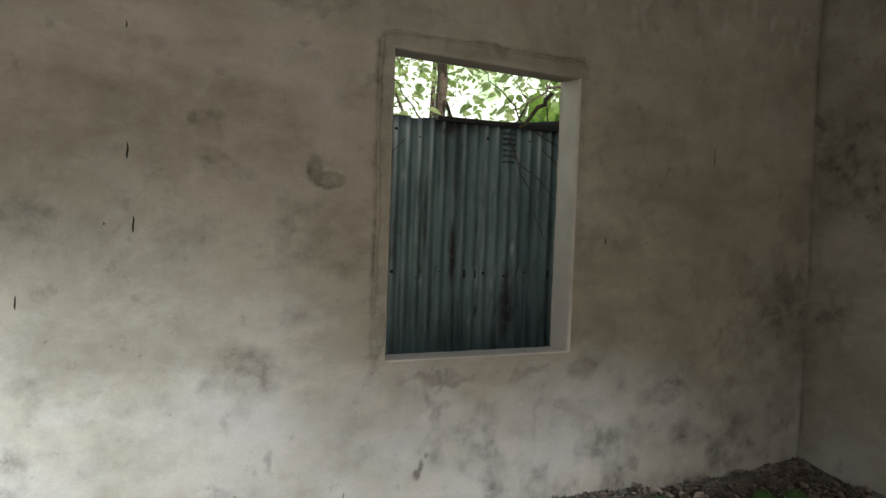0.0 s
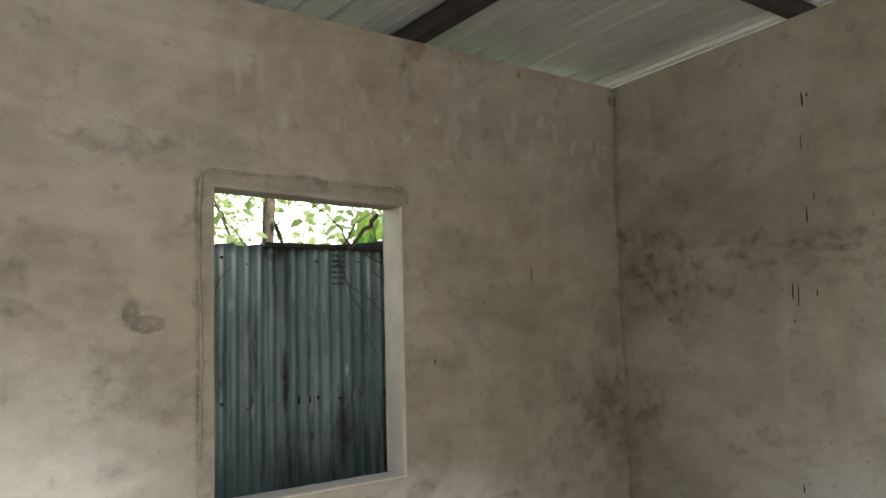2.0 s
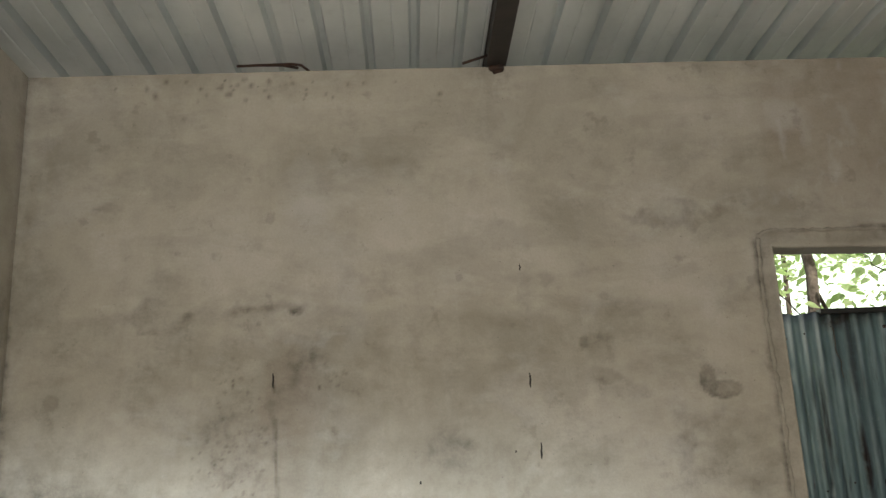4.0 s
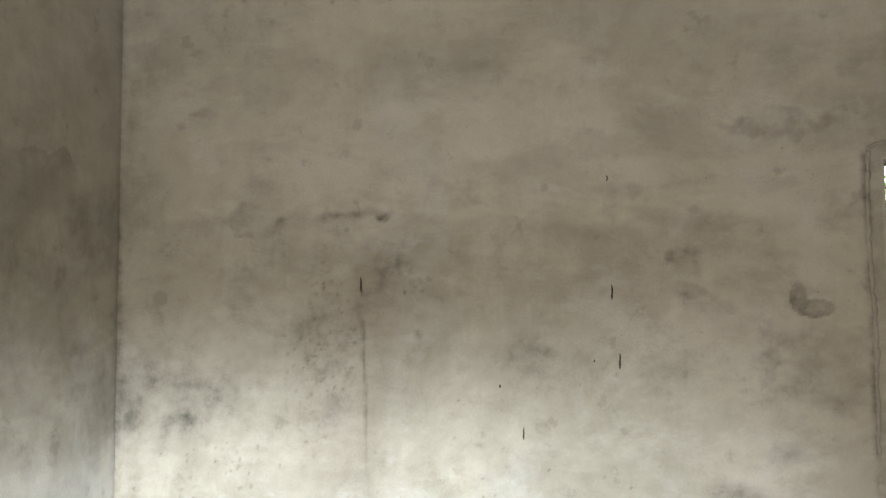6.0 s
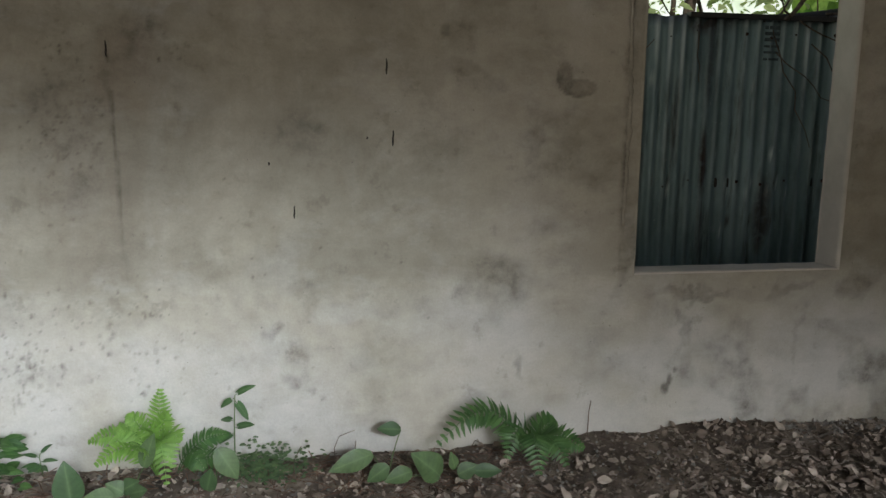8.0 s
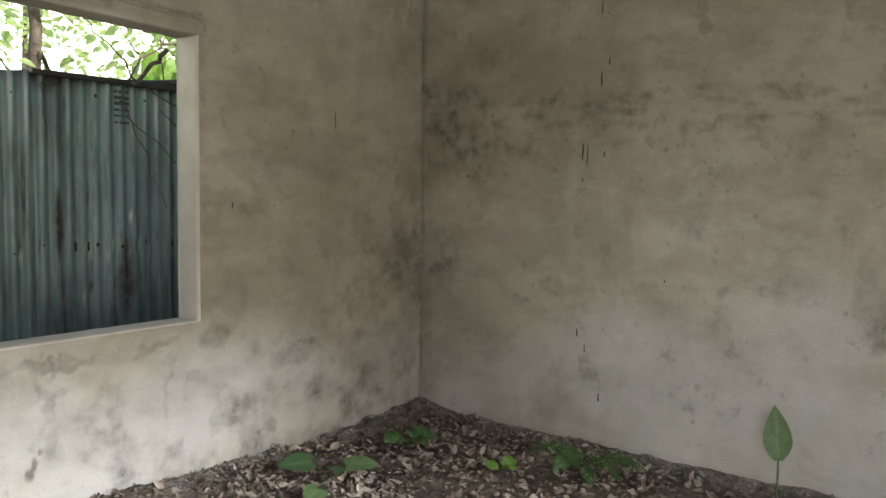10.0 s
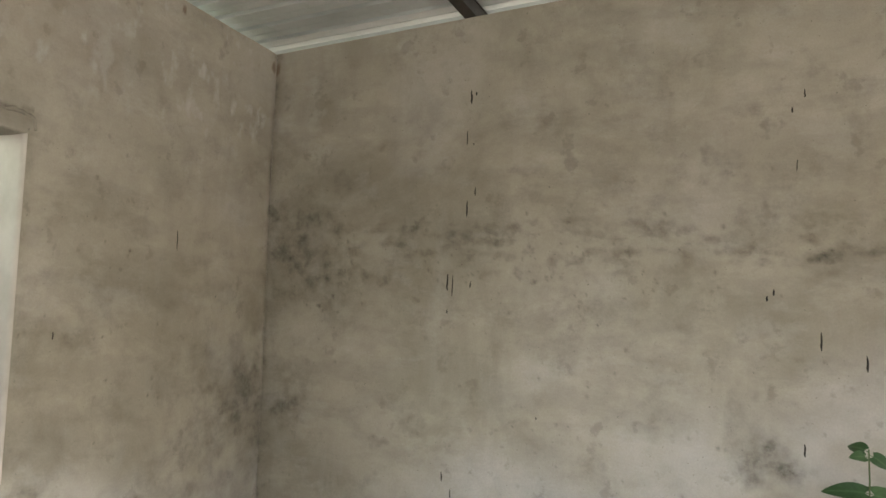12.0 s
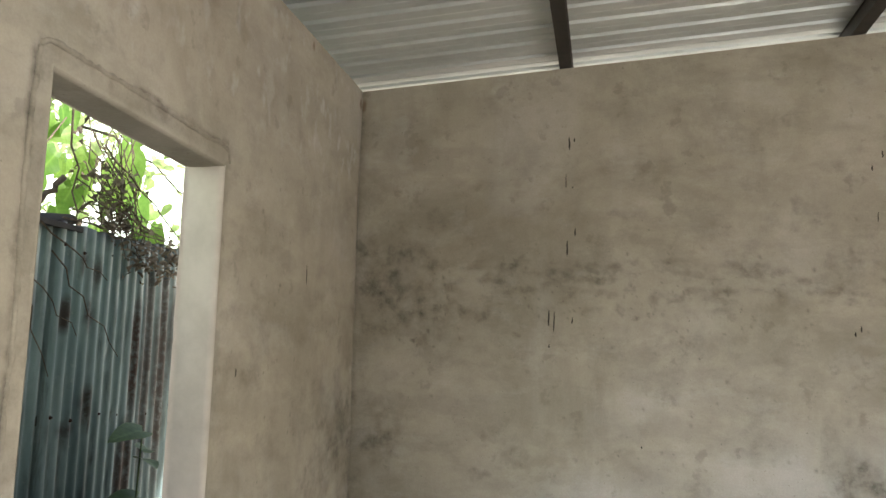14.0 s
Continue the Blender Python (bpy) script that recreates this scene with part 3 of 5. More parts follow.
def east_fields(u, w):
    mould_shade = np.maximum(blobs(u - 0.095, w - 0.13, EAST_STAINS, 1.8), blobs(u - 0.095, w - 0.13, EAST_STAINS_LOW, 1.5)) * broken(u, w)
    for course, s in ((1.905, 0.55), (1.76, 0.5), (1.665, 0.3)):
        row = np.exp(-((w - course - 0.03 * (value_noise(u, w * 0 + course, 5.0) - 0.5)) / 0.022) ** 2)
        mould_shade = np.maximum(mould_shade, s * row * np.clip(value_noise(u * 2.0 + 30 * course, w * 2.0, 6.0, 3) * 3.2 - 1.3, 0, 1))
    tide = np.clip((2.25 + 0.10 * (value_noise(u, w * 0.3, 3.0, 4) - 0.5) - w) / 0.04, 0, 1) * np.clip((w - 1.3) / 0.5, 0, 1)
    mould_shade = np.maximum(mould_shade, 0.16 * tide * np.clip(value_noise(u + 3, w * 1.6, 3.0, 4) * 2.4 - 0.5, 0.2, 1))
    mould_shade = np.maximum(mould_shade, 0.62 * np.exp(-((u + 0.12) / 0.17) ** 2 - ((w - 1.80) / 0.20) ** 2) * np.clip(value_noise(u + 5, w + 2, 7.0, 4) * 2.6 - 0.6, 0.15, 1))
    # Darker strip beside the room corner, broken up by noise.
    mould_shade = np.maximum(mould_shade, 0.45 * np.exp(-(u / 0.10) ** 2) * np.clip((2.3 - w) / 0.3, 0, 1) * np.clip(value_noise(u, w, 6.0, 4) * 2.2 - 0.5, 0, 1))
    band = np.exp(-((w - 1.82) / 0.17) ** 2) * np.clip(value_noise(u * 1.5, w * 3.2, 6.0, 5) * 3.4 - 1.6, 0, 1)
    mould_shade = np.maximum(mould_shade, 0.58 * band)
    mould_shade = np.maximum(mould_shade, 0.22 * np.clip(value_noise(u * 0.8, w * 1.6, 2.0, 5) * 2.6 - 1.2, 0, 1) * (w < 2.3))
    # Dark line down the room corner.
    mould_shade = np.maximum(mould_shade, 0.6 * np.exp(-(u / 0.03) ** 2) * np.clip(value_noise(u, w, 4.0) * 1.7 - 0.2, 0, 1))
    mould_shade = np.maximum(mould_shade, speckle(u, w, [(-1.5, 1.7, 0.9, 0.2, 120), (-2.0, 0.9, 1.0, 0.5, 60), (-0.4, 1.6, 0.2, 0.3, 60)], 5, 0.62))
    pale = 0.5 * np.clip(value_noise(u + 31, w + 3, 2.2, 5) * 2.4 - 1.45, 0, 1)
    edge = 0.45 - 0.28 * u + 0.5 * (value_noise(u + 2, w * 0.3, 1.8, 5) - 0.5)
    pale = np.maximum(pale, 0.7 * np.clip((edge - w) / 0.3, 0, 1) * np.clip(value_noise(u + 2, w, 3.0, 5) * 2.2 - 0.45, 0.1, 1))
    rust = 0.8 * blobs(u, w, [(-0.012, 2.89, 0.015, 0.03, 1.0)])
    return np.clip(mould_shade, 0, 1), np.clip(pale, 0, 1), rust


def west_fields(u, w):
    mould_shade = 0.4 * np.clip(value_noise(u * 0.8 + 60, w * 1.4, 2.0, 5) * 2.6 - 1.1, 0, 1) * (w < 1.95 + 0.3 * value_noise(u, w * 0, 4.0))
    # Dark line down the room corner.
    mould_shade = np.maximum(mould_shade, 0.6 * np.exp(-(u / 0.04) ** 2) * np.clip(value_noise(u, w, 3.0) * 1.7 - 0.2, 0, 1))
    mould_shade = np.maximum(mould_shade, 0.4 * blobs(u, w, [(-0.2, 1.85, 0.2, 0.15, 0.8), (-0.35, 1.3, 0.15, 0.1, 0.9), (-0.15, 1.1, 0.1, 0.2, 0.8)]))
    streaks = np.clip(value_noise(u * 10, w * 0.9, 4.0) * 3.2 - 2.0, 0, 1) * np.clip((1.25 - w) / 0.3, 0, 1) * np.clip((w - 0.1) / 0.5, 0, 1)
    # Lower west wall whitened to stand for the daylight on it.
    pale = np.maximum(np.maximum(0.95 * streaks, 0.6 * np.clip((1.05 + 0.3 * (value_noise(u * 3, w * 0.4, 3.0) - 0.5) - w) / 0.25, 0, 1)), 0.4 * np.clip(value_noise(u + 71, w + 3, 2.2, 5) * 2.4 - 1.4, 0, 1))
    return np.clip(mould_shade, 0, 1), np.clip(pale, 0, 1), np.zeros_like(u)


def slope_top(y):
    return TOP + SLOPE * max(0.0, -y)


def raise_wall(name, us, ws, place, top_of, fields, hole=None, label=""):
    verts, faces, (mould_shade, pale, rust) = plaster_wall(name, us, ws, place, top_of, fields, hole, label)
    face = part("plaster_face", mesh_of("plaster_face", verts, faces, PLASTER, True, mould_shade=mould_shade, pale=pale, rust=rust), PLASTER, None)
    face.name = name
    return tagged(face, label, "wall", kind="structure")


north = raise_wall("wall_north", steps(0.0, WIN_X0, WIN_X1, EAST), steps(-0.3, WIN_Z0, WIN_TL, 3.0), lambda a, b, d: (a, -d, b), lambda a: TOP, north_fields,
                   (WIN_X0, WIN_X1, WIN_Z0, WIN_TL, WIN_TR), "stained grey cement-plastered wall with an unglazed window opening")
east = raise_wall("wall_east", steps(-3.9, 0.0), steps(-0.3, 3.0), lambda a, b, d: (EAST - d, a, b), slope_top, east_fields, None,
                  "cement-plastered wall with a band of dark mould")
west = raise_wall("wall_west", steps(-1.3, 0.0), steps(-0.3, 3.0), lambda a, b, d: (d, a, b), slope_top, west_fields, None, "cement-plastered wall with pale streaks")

# The blockwork behind the plaster: cores with real thickness, and the plain remainder of the room behind the walk.
WALL_CORES = (
    ("wall_north_core", [(-THICK, WIN_X0, 0.012, THICK, -0.4, TOP - 0.004), (WIN_X1, EAST + THICK, 0.012, THICK, -0.4, TOP - 0.004),
                         (WIN_X0, WIN_X1, 0.012, THICK, -0.4, WIN_Z0 - 0.012), (WIN_X0, WIN_X1, 0.012, THICK, WIN_TL + 0.012, TOP - 0.004)], "outer blockwork of the window wall"),
    ("wall_south", [(-THICK, DOOR_X0, SOUTH - THICK, SOUTH, -0.4, 3.3), (DOOR_X1, EAST + THICK, SOUTH - THICK, SOUTH, -0.4, 3.3), (DOOR_X0, DOOR_X1, SOUTH - THICK, SOUTH, DOOR_TOP, 3.3)],
     "plain cement wall with a wide open doorway"),
)
for name, blocks, label in WALL_CORES:
    bm = bmesh.new()
    for b in blocks:
        box(*b, bm=bm)
    tagged(part(name, bm, JAMB if "south" in name else CONCRETE, None), label, "wall", kind="structure")


def sloped_block(name, x0, x1, y0, y1, material, label):
    """A wall block whose top follows the roof."""
    bm = box(x0, x1, y0, y1, -0.4, 1.0)
    for v in bm.verts:
        if v.co.z > 0.5:
            v.co.z = slope_top(v.co.y) - 0.004
    tagged(part(name, bm, material, None), label, "wall", kind="structure")


sloped_block("wall_east_core", EAST + 0.012, EAST + THICK, SOUTH, 0.012, CONCRETE, "outer blockwork of the side wall")
sloped_block("wall_west_core", -THICK, -0.012, SIDE_Y1, 0.012, CONCRETE, "outer blockwork of the side wall")
# Unseen west opening, added for the lamps that light the east wall.
sloped_block("wall_west_end", -THICK, -0.012, SOUTH, SIDE_Y0, CONCRETE, "unseen blockwork beside an added side opening")
tagged(part("wall_west_lintel", box(-THICK, 0.0, SIDE_Y0, SIDE_Y1, 2.3, slope_top(SIDE_Y1)), CONCRETE, None), "unseen lintel over an added side opening", "wall", kind="structure")
sloped_block("wall_east_rear", EAST, EAST + 0.012, SOUTH, -3.9, JAMB, "plain cement plaster behind the walk")
sloped_block("wall_west_rear", -0.012, 0.0, SIDE_Y1, -1.3, JAMB, "plain cement plaster behind the walk")


# The window's reveals: uneven hand-trowelled plaster through the wall's thickness.
def reveal(name, a, b, outward, seed, material=JAMB):
    """A slab of plaster lining from edge a to edge b of the opening, as deep as the wall."""
    a, b, outward = Vector(a), Vector(b), Vector(outward)
    n, m = 48, 6
    verts, faces = [], []
    for side in (0, 1):
        for i in range(n + 1):
            for j in range(m + 1):
                rough = (noise.noise(Vector((i * 0.35, j * 0.8, seed))) * 0.004 if 0 < j else noise.noise(Vector((i * 0.5, 0, seed))) * 0.0015) if side == 0 else 0.0
                depth = THICK * j / m + 0.002
                rounded = 0.004 if j == m and side == 0 else 0.0
                p = a.lerp(b, i / n) + Vector((0, depth, 0)) + outward * (0.0105 if side else rounded - 0.005 + rough * 0.7)
                verts.append(p)
    k = (n + 1) * (m + 1)
    at = lambda s, i, j: s * k + i * (m + 1) + j
    for i in range(n):
        for j in range(m):
            faces.append((at(0, i, j), at(0, i + 1, j), at(0, i + 1, j + 1), at(0, i, j + 1)))
            faces.append((at(1, i, j), at(1, i, j + 1), at(1, i + 1, j + 1), at(1, i + 1, j)))
        for j in (0, m):
            faces.append((at(0, i, j), at(1, i, j), at(1, i + 1, j), at(0, i + 1, j)))
    return part(name, mesh_of(name, verts, faces, material, True), material, window)


window = tagged(new("window_1"), "unglazed rectangular window opening, right jamb and sill coloured paler for daylight", "window", kind="structure")
window.location = (0, 0, 0)
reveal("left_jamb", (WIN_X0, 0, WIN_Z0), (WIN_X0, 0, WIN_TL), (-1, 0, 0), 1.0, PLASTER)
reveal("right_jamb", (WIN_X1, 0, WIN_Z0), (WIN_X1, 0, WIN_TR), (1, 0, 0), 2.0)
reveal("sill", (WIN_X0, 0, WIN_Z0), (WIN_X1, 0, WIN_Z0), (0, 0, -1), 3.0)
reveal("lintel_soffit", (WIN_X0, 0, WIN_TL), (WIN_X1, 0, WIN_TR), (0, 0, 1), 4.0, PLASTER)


def ridge(points, seed):
    """A ragged bead of trowelled plaster left proud of the wall round the opening."""
    pts, rr = [], []
    for a, b in zip(points, points[1:]):
        a, b = Vector(a), Vector(b)
        n = int((b - a).length / 0.012)
        for i in range(n):
            p = a.lerp(b, i / n)
            k = noise.noise(Vector((p.x * 28, seed, p.z * 28)))
            q = noise.noise(Vector((p.x * 75, seed + 5, p.z * 75)))
            pts.append(p + Vector((0.005 * k, 0.004, 0.006 * k + 0.002 * q)))
            rr.append(max(0.002, 0.009 + 0.004 * q + 0.003 * k))
    # Bead darkened: its shadow line is put into the colour.
    return part("plaster_ridge", mesh_of("plaster_ridge", *tube(pts, rr, 7), PLASTER, True, mould_shade=[0.38] * (7 * len(pts))), PLASTER, window)


ridge([(3.085, 0, 2.16), (3.12, 0, 2.185), (3.6, 0, 2.18), (4.0, 0, 2.165), (4.10, 0, 2.172), (4.16, 0, 2.155), (4.175, 0, 2.10)], 1.0)
ridge([(3.085, 0, 2.15), (3.075, 0, 1.8), (3.09, 0, 1.45), (3.08, 0, 0.95)], 2.0)

# ---- roof ----
def sheet_z(y):
    return TOP + 0.095 + SLOPE * (-y)


# Unseen holes added in the sheets, placed along the sun's way so it lays round flecks low on the walls, near the west
# corner.
SUN_FLECKS = ((0.208, 0, 0.221, 0.031), (0.163, 0, 0.108, 0.027), (0.255, 0, 0.085, 0.026), (0.065, 0, 0.074, 0.026), (0.060, 0, 0.160, 0.020), (0.012, 0, 0.168, 0.022),
              (0, -0.304, 0.472, 0.010), (0, -0.168, 0.25, 0.016), (0, -0.374, 0.393, 0.010), (0, -0.25, 0.30, 0.010), (0.12, 0, 0.04, 0.014))


def fleck_holes(xs, hs):
    out = []
    for x, y, z, r in SUN_FLECKS:
        r *= 1.5
        far = (TOP + 0.095 - SLOPE * y - z) / (SUN_FROM.z + SLOPE * SUN_FROM.y)
        lift = float(np.interp(x + SUN_FROM.x * far, xs, hs))
        far += lift / (SUN_FROM.z + SLOPE * SUN_FROM.y)
        out.append((x + SUN_FROM.x * far, y + SUN_FROM.y * far, r))
    return out


def roof_sheets():
    """Ribbed zinc roofing that rises away from the window wall, ribs running up the slope, with open eaves."""
    pitch, rib, foot, high = 0.1975, 0.012, 0.024, 0.040
    xs, hs = [], []
    x = -0.7325
    while x < EAST + 0.62:
        for dx, h in ((0.0, 0.0), (foot - rib, high), (foot + rib, high), (2 * foot, 0.0), (0.5 * pitch + foot, 0.0), (0.5 * pitch + foot + 0.006, 0.004), (0.5 * pitch + foot + 0.012, 0.0)):
            xs.append(x + dx)
            hs.append(h)
        x += pitch
    holes = fleck_holes(xs, hs)
    cuts = sorted({q for hx, _, r in holes for q in (hx - r, hx + r)})
    hs = list(np.interp(cuts, xs, hs)) + hs
    xs = cuts + xs
    order = sorted(range(len(xs)), key=lambda i: xs[i])
    xs, hs = [xs[i] for i in order], [hs[i] for i in order]
    ys = sorted({0.55, 0.2, -0.4, -1.2, -2.0, -2.8, -3.6, -4.4, SOUTH - 0.6} | {q for _, hy, r in holes for q in (hy - r, hy + r)}, reverse=True)
    verts, faces = [], []
    for lift in (0.0, 0.0012):
        for xx, h in zip(xs, hs):
            for y in ys:
                sag = 0.004 * noise.noise(Vector((xx * 1.3, y * 0.8, 0)))
                verts.append((xx, y, sheet_z(y) + h + sag + lift))
    n, m = len(xs), len(ys)
    for s in (0, 1):
        for i in range(n - 1):
            for j in range(m - 1):
                cx, cy = (xs[i] + xs[i + 1]) / 2, (ys[j] + ys[j + 1]) / 2
                if any(abs(cx - hx) < r and abs(cy - hy) < r for hx, hy, r in holes):
                    continue
                q = [s * n * m + i * m + j, s * n * m + (i + 1) * m + j, s * n * m + (i + 1) * m + j + 1, s * n * m + i * m + j + 1]
                faces.append(q if s == 0 else q[::-1])
    return mesh_of("ceiling", verts, faces, ROOF_ZINC)


ceiling = tagged(part("ceiling", roof_sheets(), ROOF_ZINC, None), "bare ribbed zinc roofing sheets on black steel framing", "ceiling", kind="structure")


def beam(name, a, b, wide, high, label):
    """A black steel hollow section from a to b, its top against the sheet."""
    a, b = Vector(a), Vector(b)
    d = (b - a).normalized()
    side = d.cross(Vector((0, 0, 1))).normalized()
    up = side.cross(d)
    bm = bmesh.new()
    made = bmesh.ops.create_cube(bm, size=1.0)["verts"]
    for v in made:
        v.co = a.lerp(b, v.co.x + 0.5) + side * v.co.y * wide + up * (v.co.z - 0.5) * high
    bmesh.ops.bevel(bm, geom=list(bm.edges), offset=0.006, segments=2, affect="EDGES")
    return tagged(part(name, bm, BLACK_STEEL, None), label, "roof beam", "steel roof framing")


for x in (2.02, 4.26):
    beam("roof_rafter", (x, 0.4, sheet_z(0.4) - 0.002), (x, SOUTH - 0.1, sheet_z(SOUTH - 0.1) - 0.002), 0.075, 0.093, "black steel roof rafter bearing on the plastered wall")
for y in (-1.22, -2.79, -4.3):
    beam("roof_purlin", (-0.4, y, sheet_z(y) - 0.002), (EAST + 0.4, y, sheet_z(y) - 0.002), 0.06, 0.088, "black steel roof purlin carrying zinc sheets")


# ---- ground ----
def ground_height(x, y):
    bank = (0.045 + 0.02 * np.exp(-((x - 3.3) / 0.6) ** 2) - 0.02 * np.clip(x - 3.8, 0, 1)) * np.exp(-((y + 0.02) / 0.16) ** 2) + 0.02 * np.exp(-((EAST - x) / 0.14) ** 2) * (y < 0.2) + 0.05 * np.exp(-(x / 0.2) ** 2) * (y < 0.2)
    inside = ((x > -0.3) & (x < EAST + 0.3) & (y < 0.3) & (y > SOUTH - 1)).astype(float)
    lumps = (value_noise(x, y, 1.4, 5) - 0.5) * 0.06 + (value_noise(x + 8, y, 9.0, 4) - 0.5) * 0.035
    return -0.02 + bank * inside * (0.6 + 0.8 * value_noise(x, y, 4.0)) + lumps * np.clip(inside + 0.4, 0, 1)


def ground_mesh():
    xs = np.concatenate([[-2500, -400, -80, -25, -8, -3], steps(-0.5, EAST + 0.4, gap=0.028), [8, 11, 25, 80, 400, 2500]])
    ys = np.concatenate([[-2500, -400, -80, -25, -10, -6], steps(-4.9, -3.4, gap=0.12), steps(-3.35, 0.3, gap=0.028), [0.7, 1.3, 2, 4, 9, 25, 80, 400, 2500]])
    x, y = np.meshgrid(xs, ys, indexing="ij")
    z = ground_height(x, y)
    pale = np.maximum(np.exp(-((y + 0.02) / 0.10) ** 2) * (x > 3.9) * (y < 0.2), np.exp(-((EAST - x) / 0.16) ** 2) * (y < 0))
    pale = np.maximum(pale, np.exp(-(x / 0.22) ** 2) * (y < 0) * (y > -1.5)) * np.clip(value_noise(x, y, 3.0) * 2 - 0.4, 0, 1)
    m = len(ys)
    faces = [(i * m + j, (i + 1) * m + j, (i + 1) * m + j + 1, i * m + j + 1) for i in range(len(xs) - 1) for j in range(m - 1)]
    return mesh_of("ground", np.stack([x.ravel(), y.ravel(), z.ravel()], 1), faces, SOIL, True, pale=pale.ravel())


ground = tagged(part("ground", ground_mesh(), SOIL, None), "bare dark soil floor strewn with dry leaves", "ground", kind="structure")


# ---- fence across the alley ----
FENCE_Y = 1.3


def fence_sheet(x0, x1, top, dark, seed):
    """One upright sheet of corrugated zinc, dented along its nail row."""
    xs = steps(x0, x1, gap=0.0095)
    zs = steps(-0.2, top, gap=0.06)
    rng = np.random.RandomState(seed)
    x, z = np.meshgrid(xs, zs, indexing="ij")
    y = 0.011 * np.sin(2 * math.pi * x / 0.081) + 0.012 * (value_noise(x, z, 1.5) - 0.5)
    y = y + 0.010 * np.exp(-((z - 1.03) / 0.06) ** 2) * (value_noise(x * 2, z, 9.0) - 0.5)
    z = z + np.where(z > top - 0.01, 0.006 * np.sin(x * 31 + seed), 0)
    rust = np.zeros_like(x)
    for cx, cz, rx, rz, s in dark:
        rust = np.maximum(rust, blobs(x, z, [(cx, cz, rx, rz, s)], 0.3))
    rust = np.maximum(rust, 1.0 * np.exp(-((z - top) / (0.02 + 0.10 * value_noise(x, z * 0, 9.0) ** 2)) ** 2) * np.clip(value_noise(x, z * 0, 6.0) * 2.4 - 0.5, 0, 1))
    rust = np.maximum(rust, speckle(x, z, [((x0 + x1) / 2, 1.03, (x1 - x0) * 0.6, 0.05, 30), ((x0 + x1) / 2, 1.0, (x1 - x0) * 0.6, 0.8, 40)], seed, 1.0))
    streak = np.clip(value_noise(x * 2.2 + seed, z * 0.35, 9.0, 4) * 3.6 - 2.1, 0, 1) * np.clip(value_noise(x, z + seed, 3.0) * 2.2 - 0.5, 0, 1)
    rust = np.clip(np.maximum(rust, 0.7 * streak), 0, 1)
    # Crests paled: zinc streaks near the top, painted rib highlights over the height.
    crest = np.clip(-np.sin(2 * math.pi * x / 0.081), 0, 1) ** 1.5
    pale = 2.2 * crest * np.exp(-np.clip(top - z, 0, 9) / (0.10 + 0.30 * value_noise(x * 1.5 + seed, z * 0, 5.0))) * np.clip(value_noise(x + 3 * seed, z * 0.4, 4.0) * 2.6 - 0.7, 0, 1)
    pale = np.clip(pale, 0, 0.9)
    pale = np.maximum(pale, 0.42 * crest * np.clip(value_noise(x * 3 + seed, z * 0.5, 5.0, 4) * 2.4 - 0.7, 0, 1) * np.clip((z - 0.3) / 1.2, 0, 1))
    pale = np.maximum(pale, speckle(x, z, [((x0 + x1) / 2, 1.01, (x1 - x0) * 0.7, 0.05, 26), ((x0 + x1) / 2, 1.2, (x1 - x0) * 0.7, 0.7, 22)], seed + 50, 0.9))
    m = len(zs)
    front = np.stack([x.ravel(), y.ravel(), z.ravel()], 1)
    back = front + (0, 0.0015, 0)
    k = len(front)
    faces = []
    for i in range(len(xs) - 1):
        for j in range(m - 1):
            q = (i * m + j, (i + 1) * m + j, (i + 1) * m + j + 1, i * m + j + 1)
            faces += [q, tuple(a + k for a in q[::-1])]
        t = (i * m + m - 1, (i + 1) * m + m - 1)
        faces.append((t[0], t[1], t[1] + k, t[0] + k))
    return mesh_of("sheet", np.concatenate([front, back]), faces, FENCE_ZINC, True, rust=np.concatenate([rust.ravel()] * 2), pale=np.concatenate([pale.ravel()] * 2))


fence = tagged(new("fence"), "weathered blue-grey corrugated zinc fence with rust stains", "fence")
fence.location = (0, FENCE_Y, 0)
FENCE_SHEETS = (
    (1.60, 2.40, 1.985, (), 0.02), (2.34, 3.14, 1.99, (), 0.0), (3.08, 4.16, 2.0, ((4.12, 1.16, 0.022, 0.15, 1.0), (4.08, 1.96, 0.09, 0.045, 0.9), (4.135, 1.75, 0.022, 0.20, 0.55), (3.5, 0.55, 0.05, 0.06, 0.8)), 0.018),
    (4.10, 4.95, 2.02, ((4.54, 0.82, 0.045, 0.20, 0.8), (4.14, 1.85, 0.03, 0.12, 0.5), (4.93, 1.5, 0.012, 0.5, 0.8)), 0.0),
    (4.89, 5.70, 2.03, ((4.98, 1.555, 0.045, 0.07, 0.95), (5.18, 1.57, 0.035, 0.06, 0.95), (5.21, 1.09, 0.05, 0.09, 0.9), (5.06, 0.955, 0.06, 0.04, 0.8), (5.63, 1.35, 0.05, 0.28, 1.0), (5.60, 0.7, 0.07, 0.25, 0.9), (5.1, 1.85, 0.03, 0.06, 0.9), (5.22, 1.8, 0.025, 0.06, 0.9)), 0.018),
    (5.62, 6.76, 2.05, ((5.78, 1.3, 0.06, 0.6, 0.8), (5.95, 1.3, 0.07, 0.6, 0.9), (6.1, 1.6, 0.06, 0.4, 0.7)), 0.0), (6.68, 7.5, 2.05, (), 0.018),
)
for n, (x0, x1, top, dark, dy) in enumerate(FENCE_SHEETS):
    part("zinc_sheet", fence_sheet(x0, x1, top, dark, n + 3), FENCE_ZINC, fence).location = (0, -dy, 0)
part("top_rail", box(1.6, 7.5, 0.012, 0.062, 1.93, 1.985, 0.005), BLACK_STEEL, fence, "dark timber rail along the fence top")
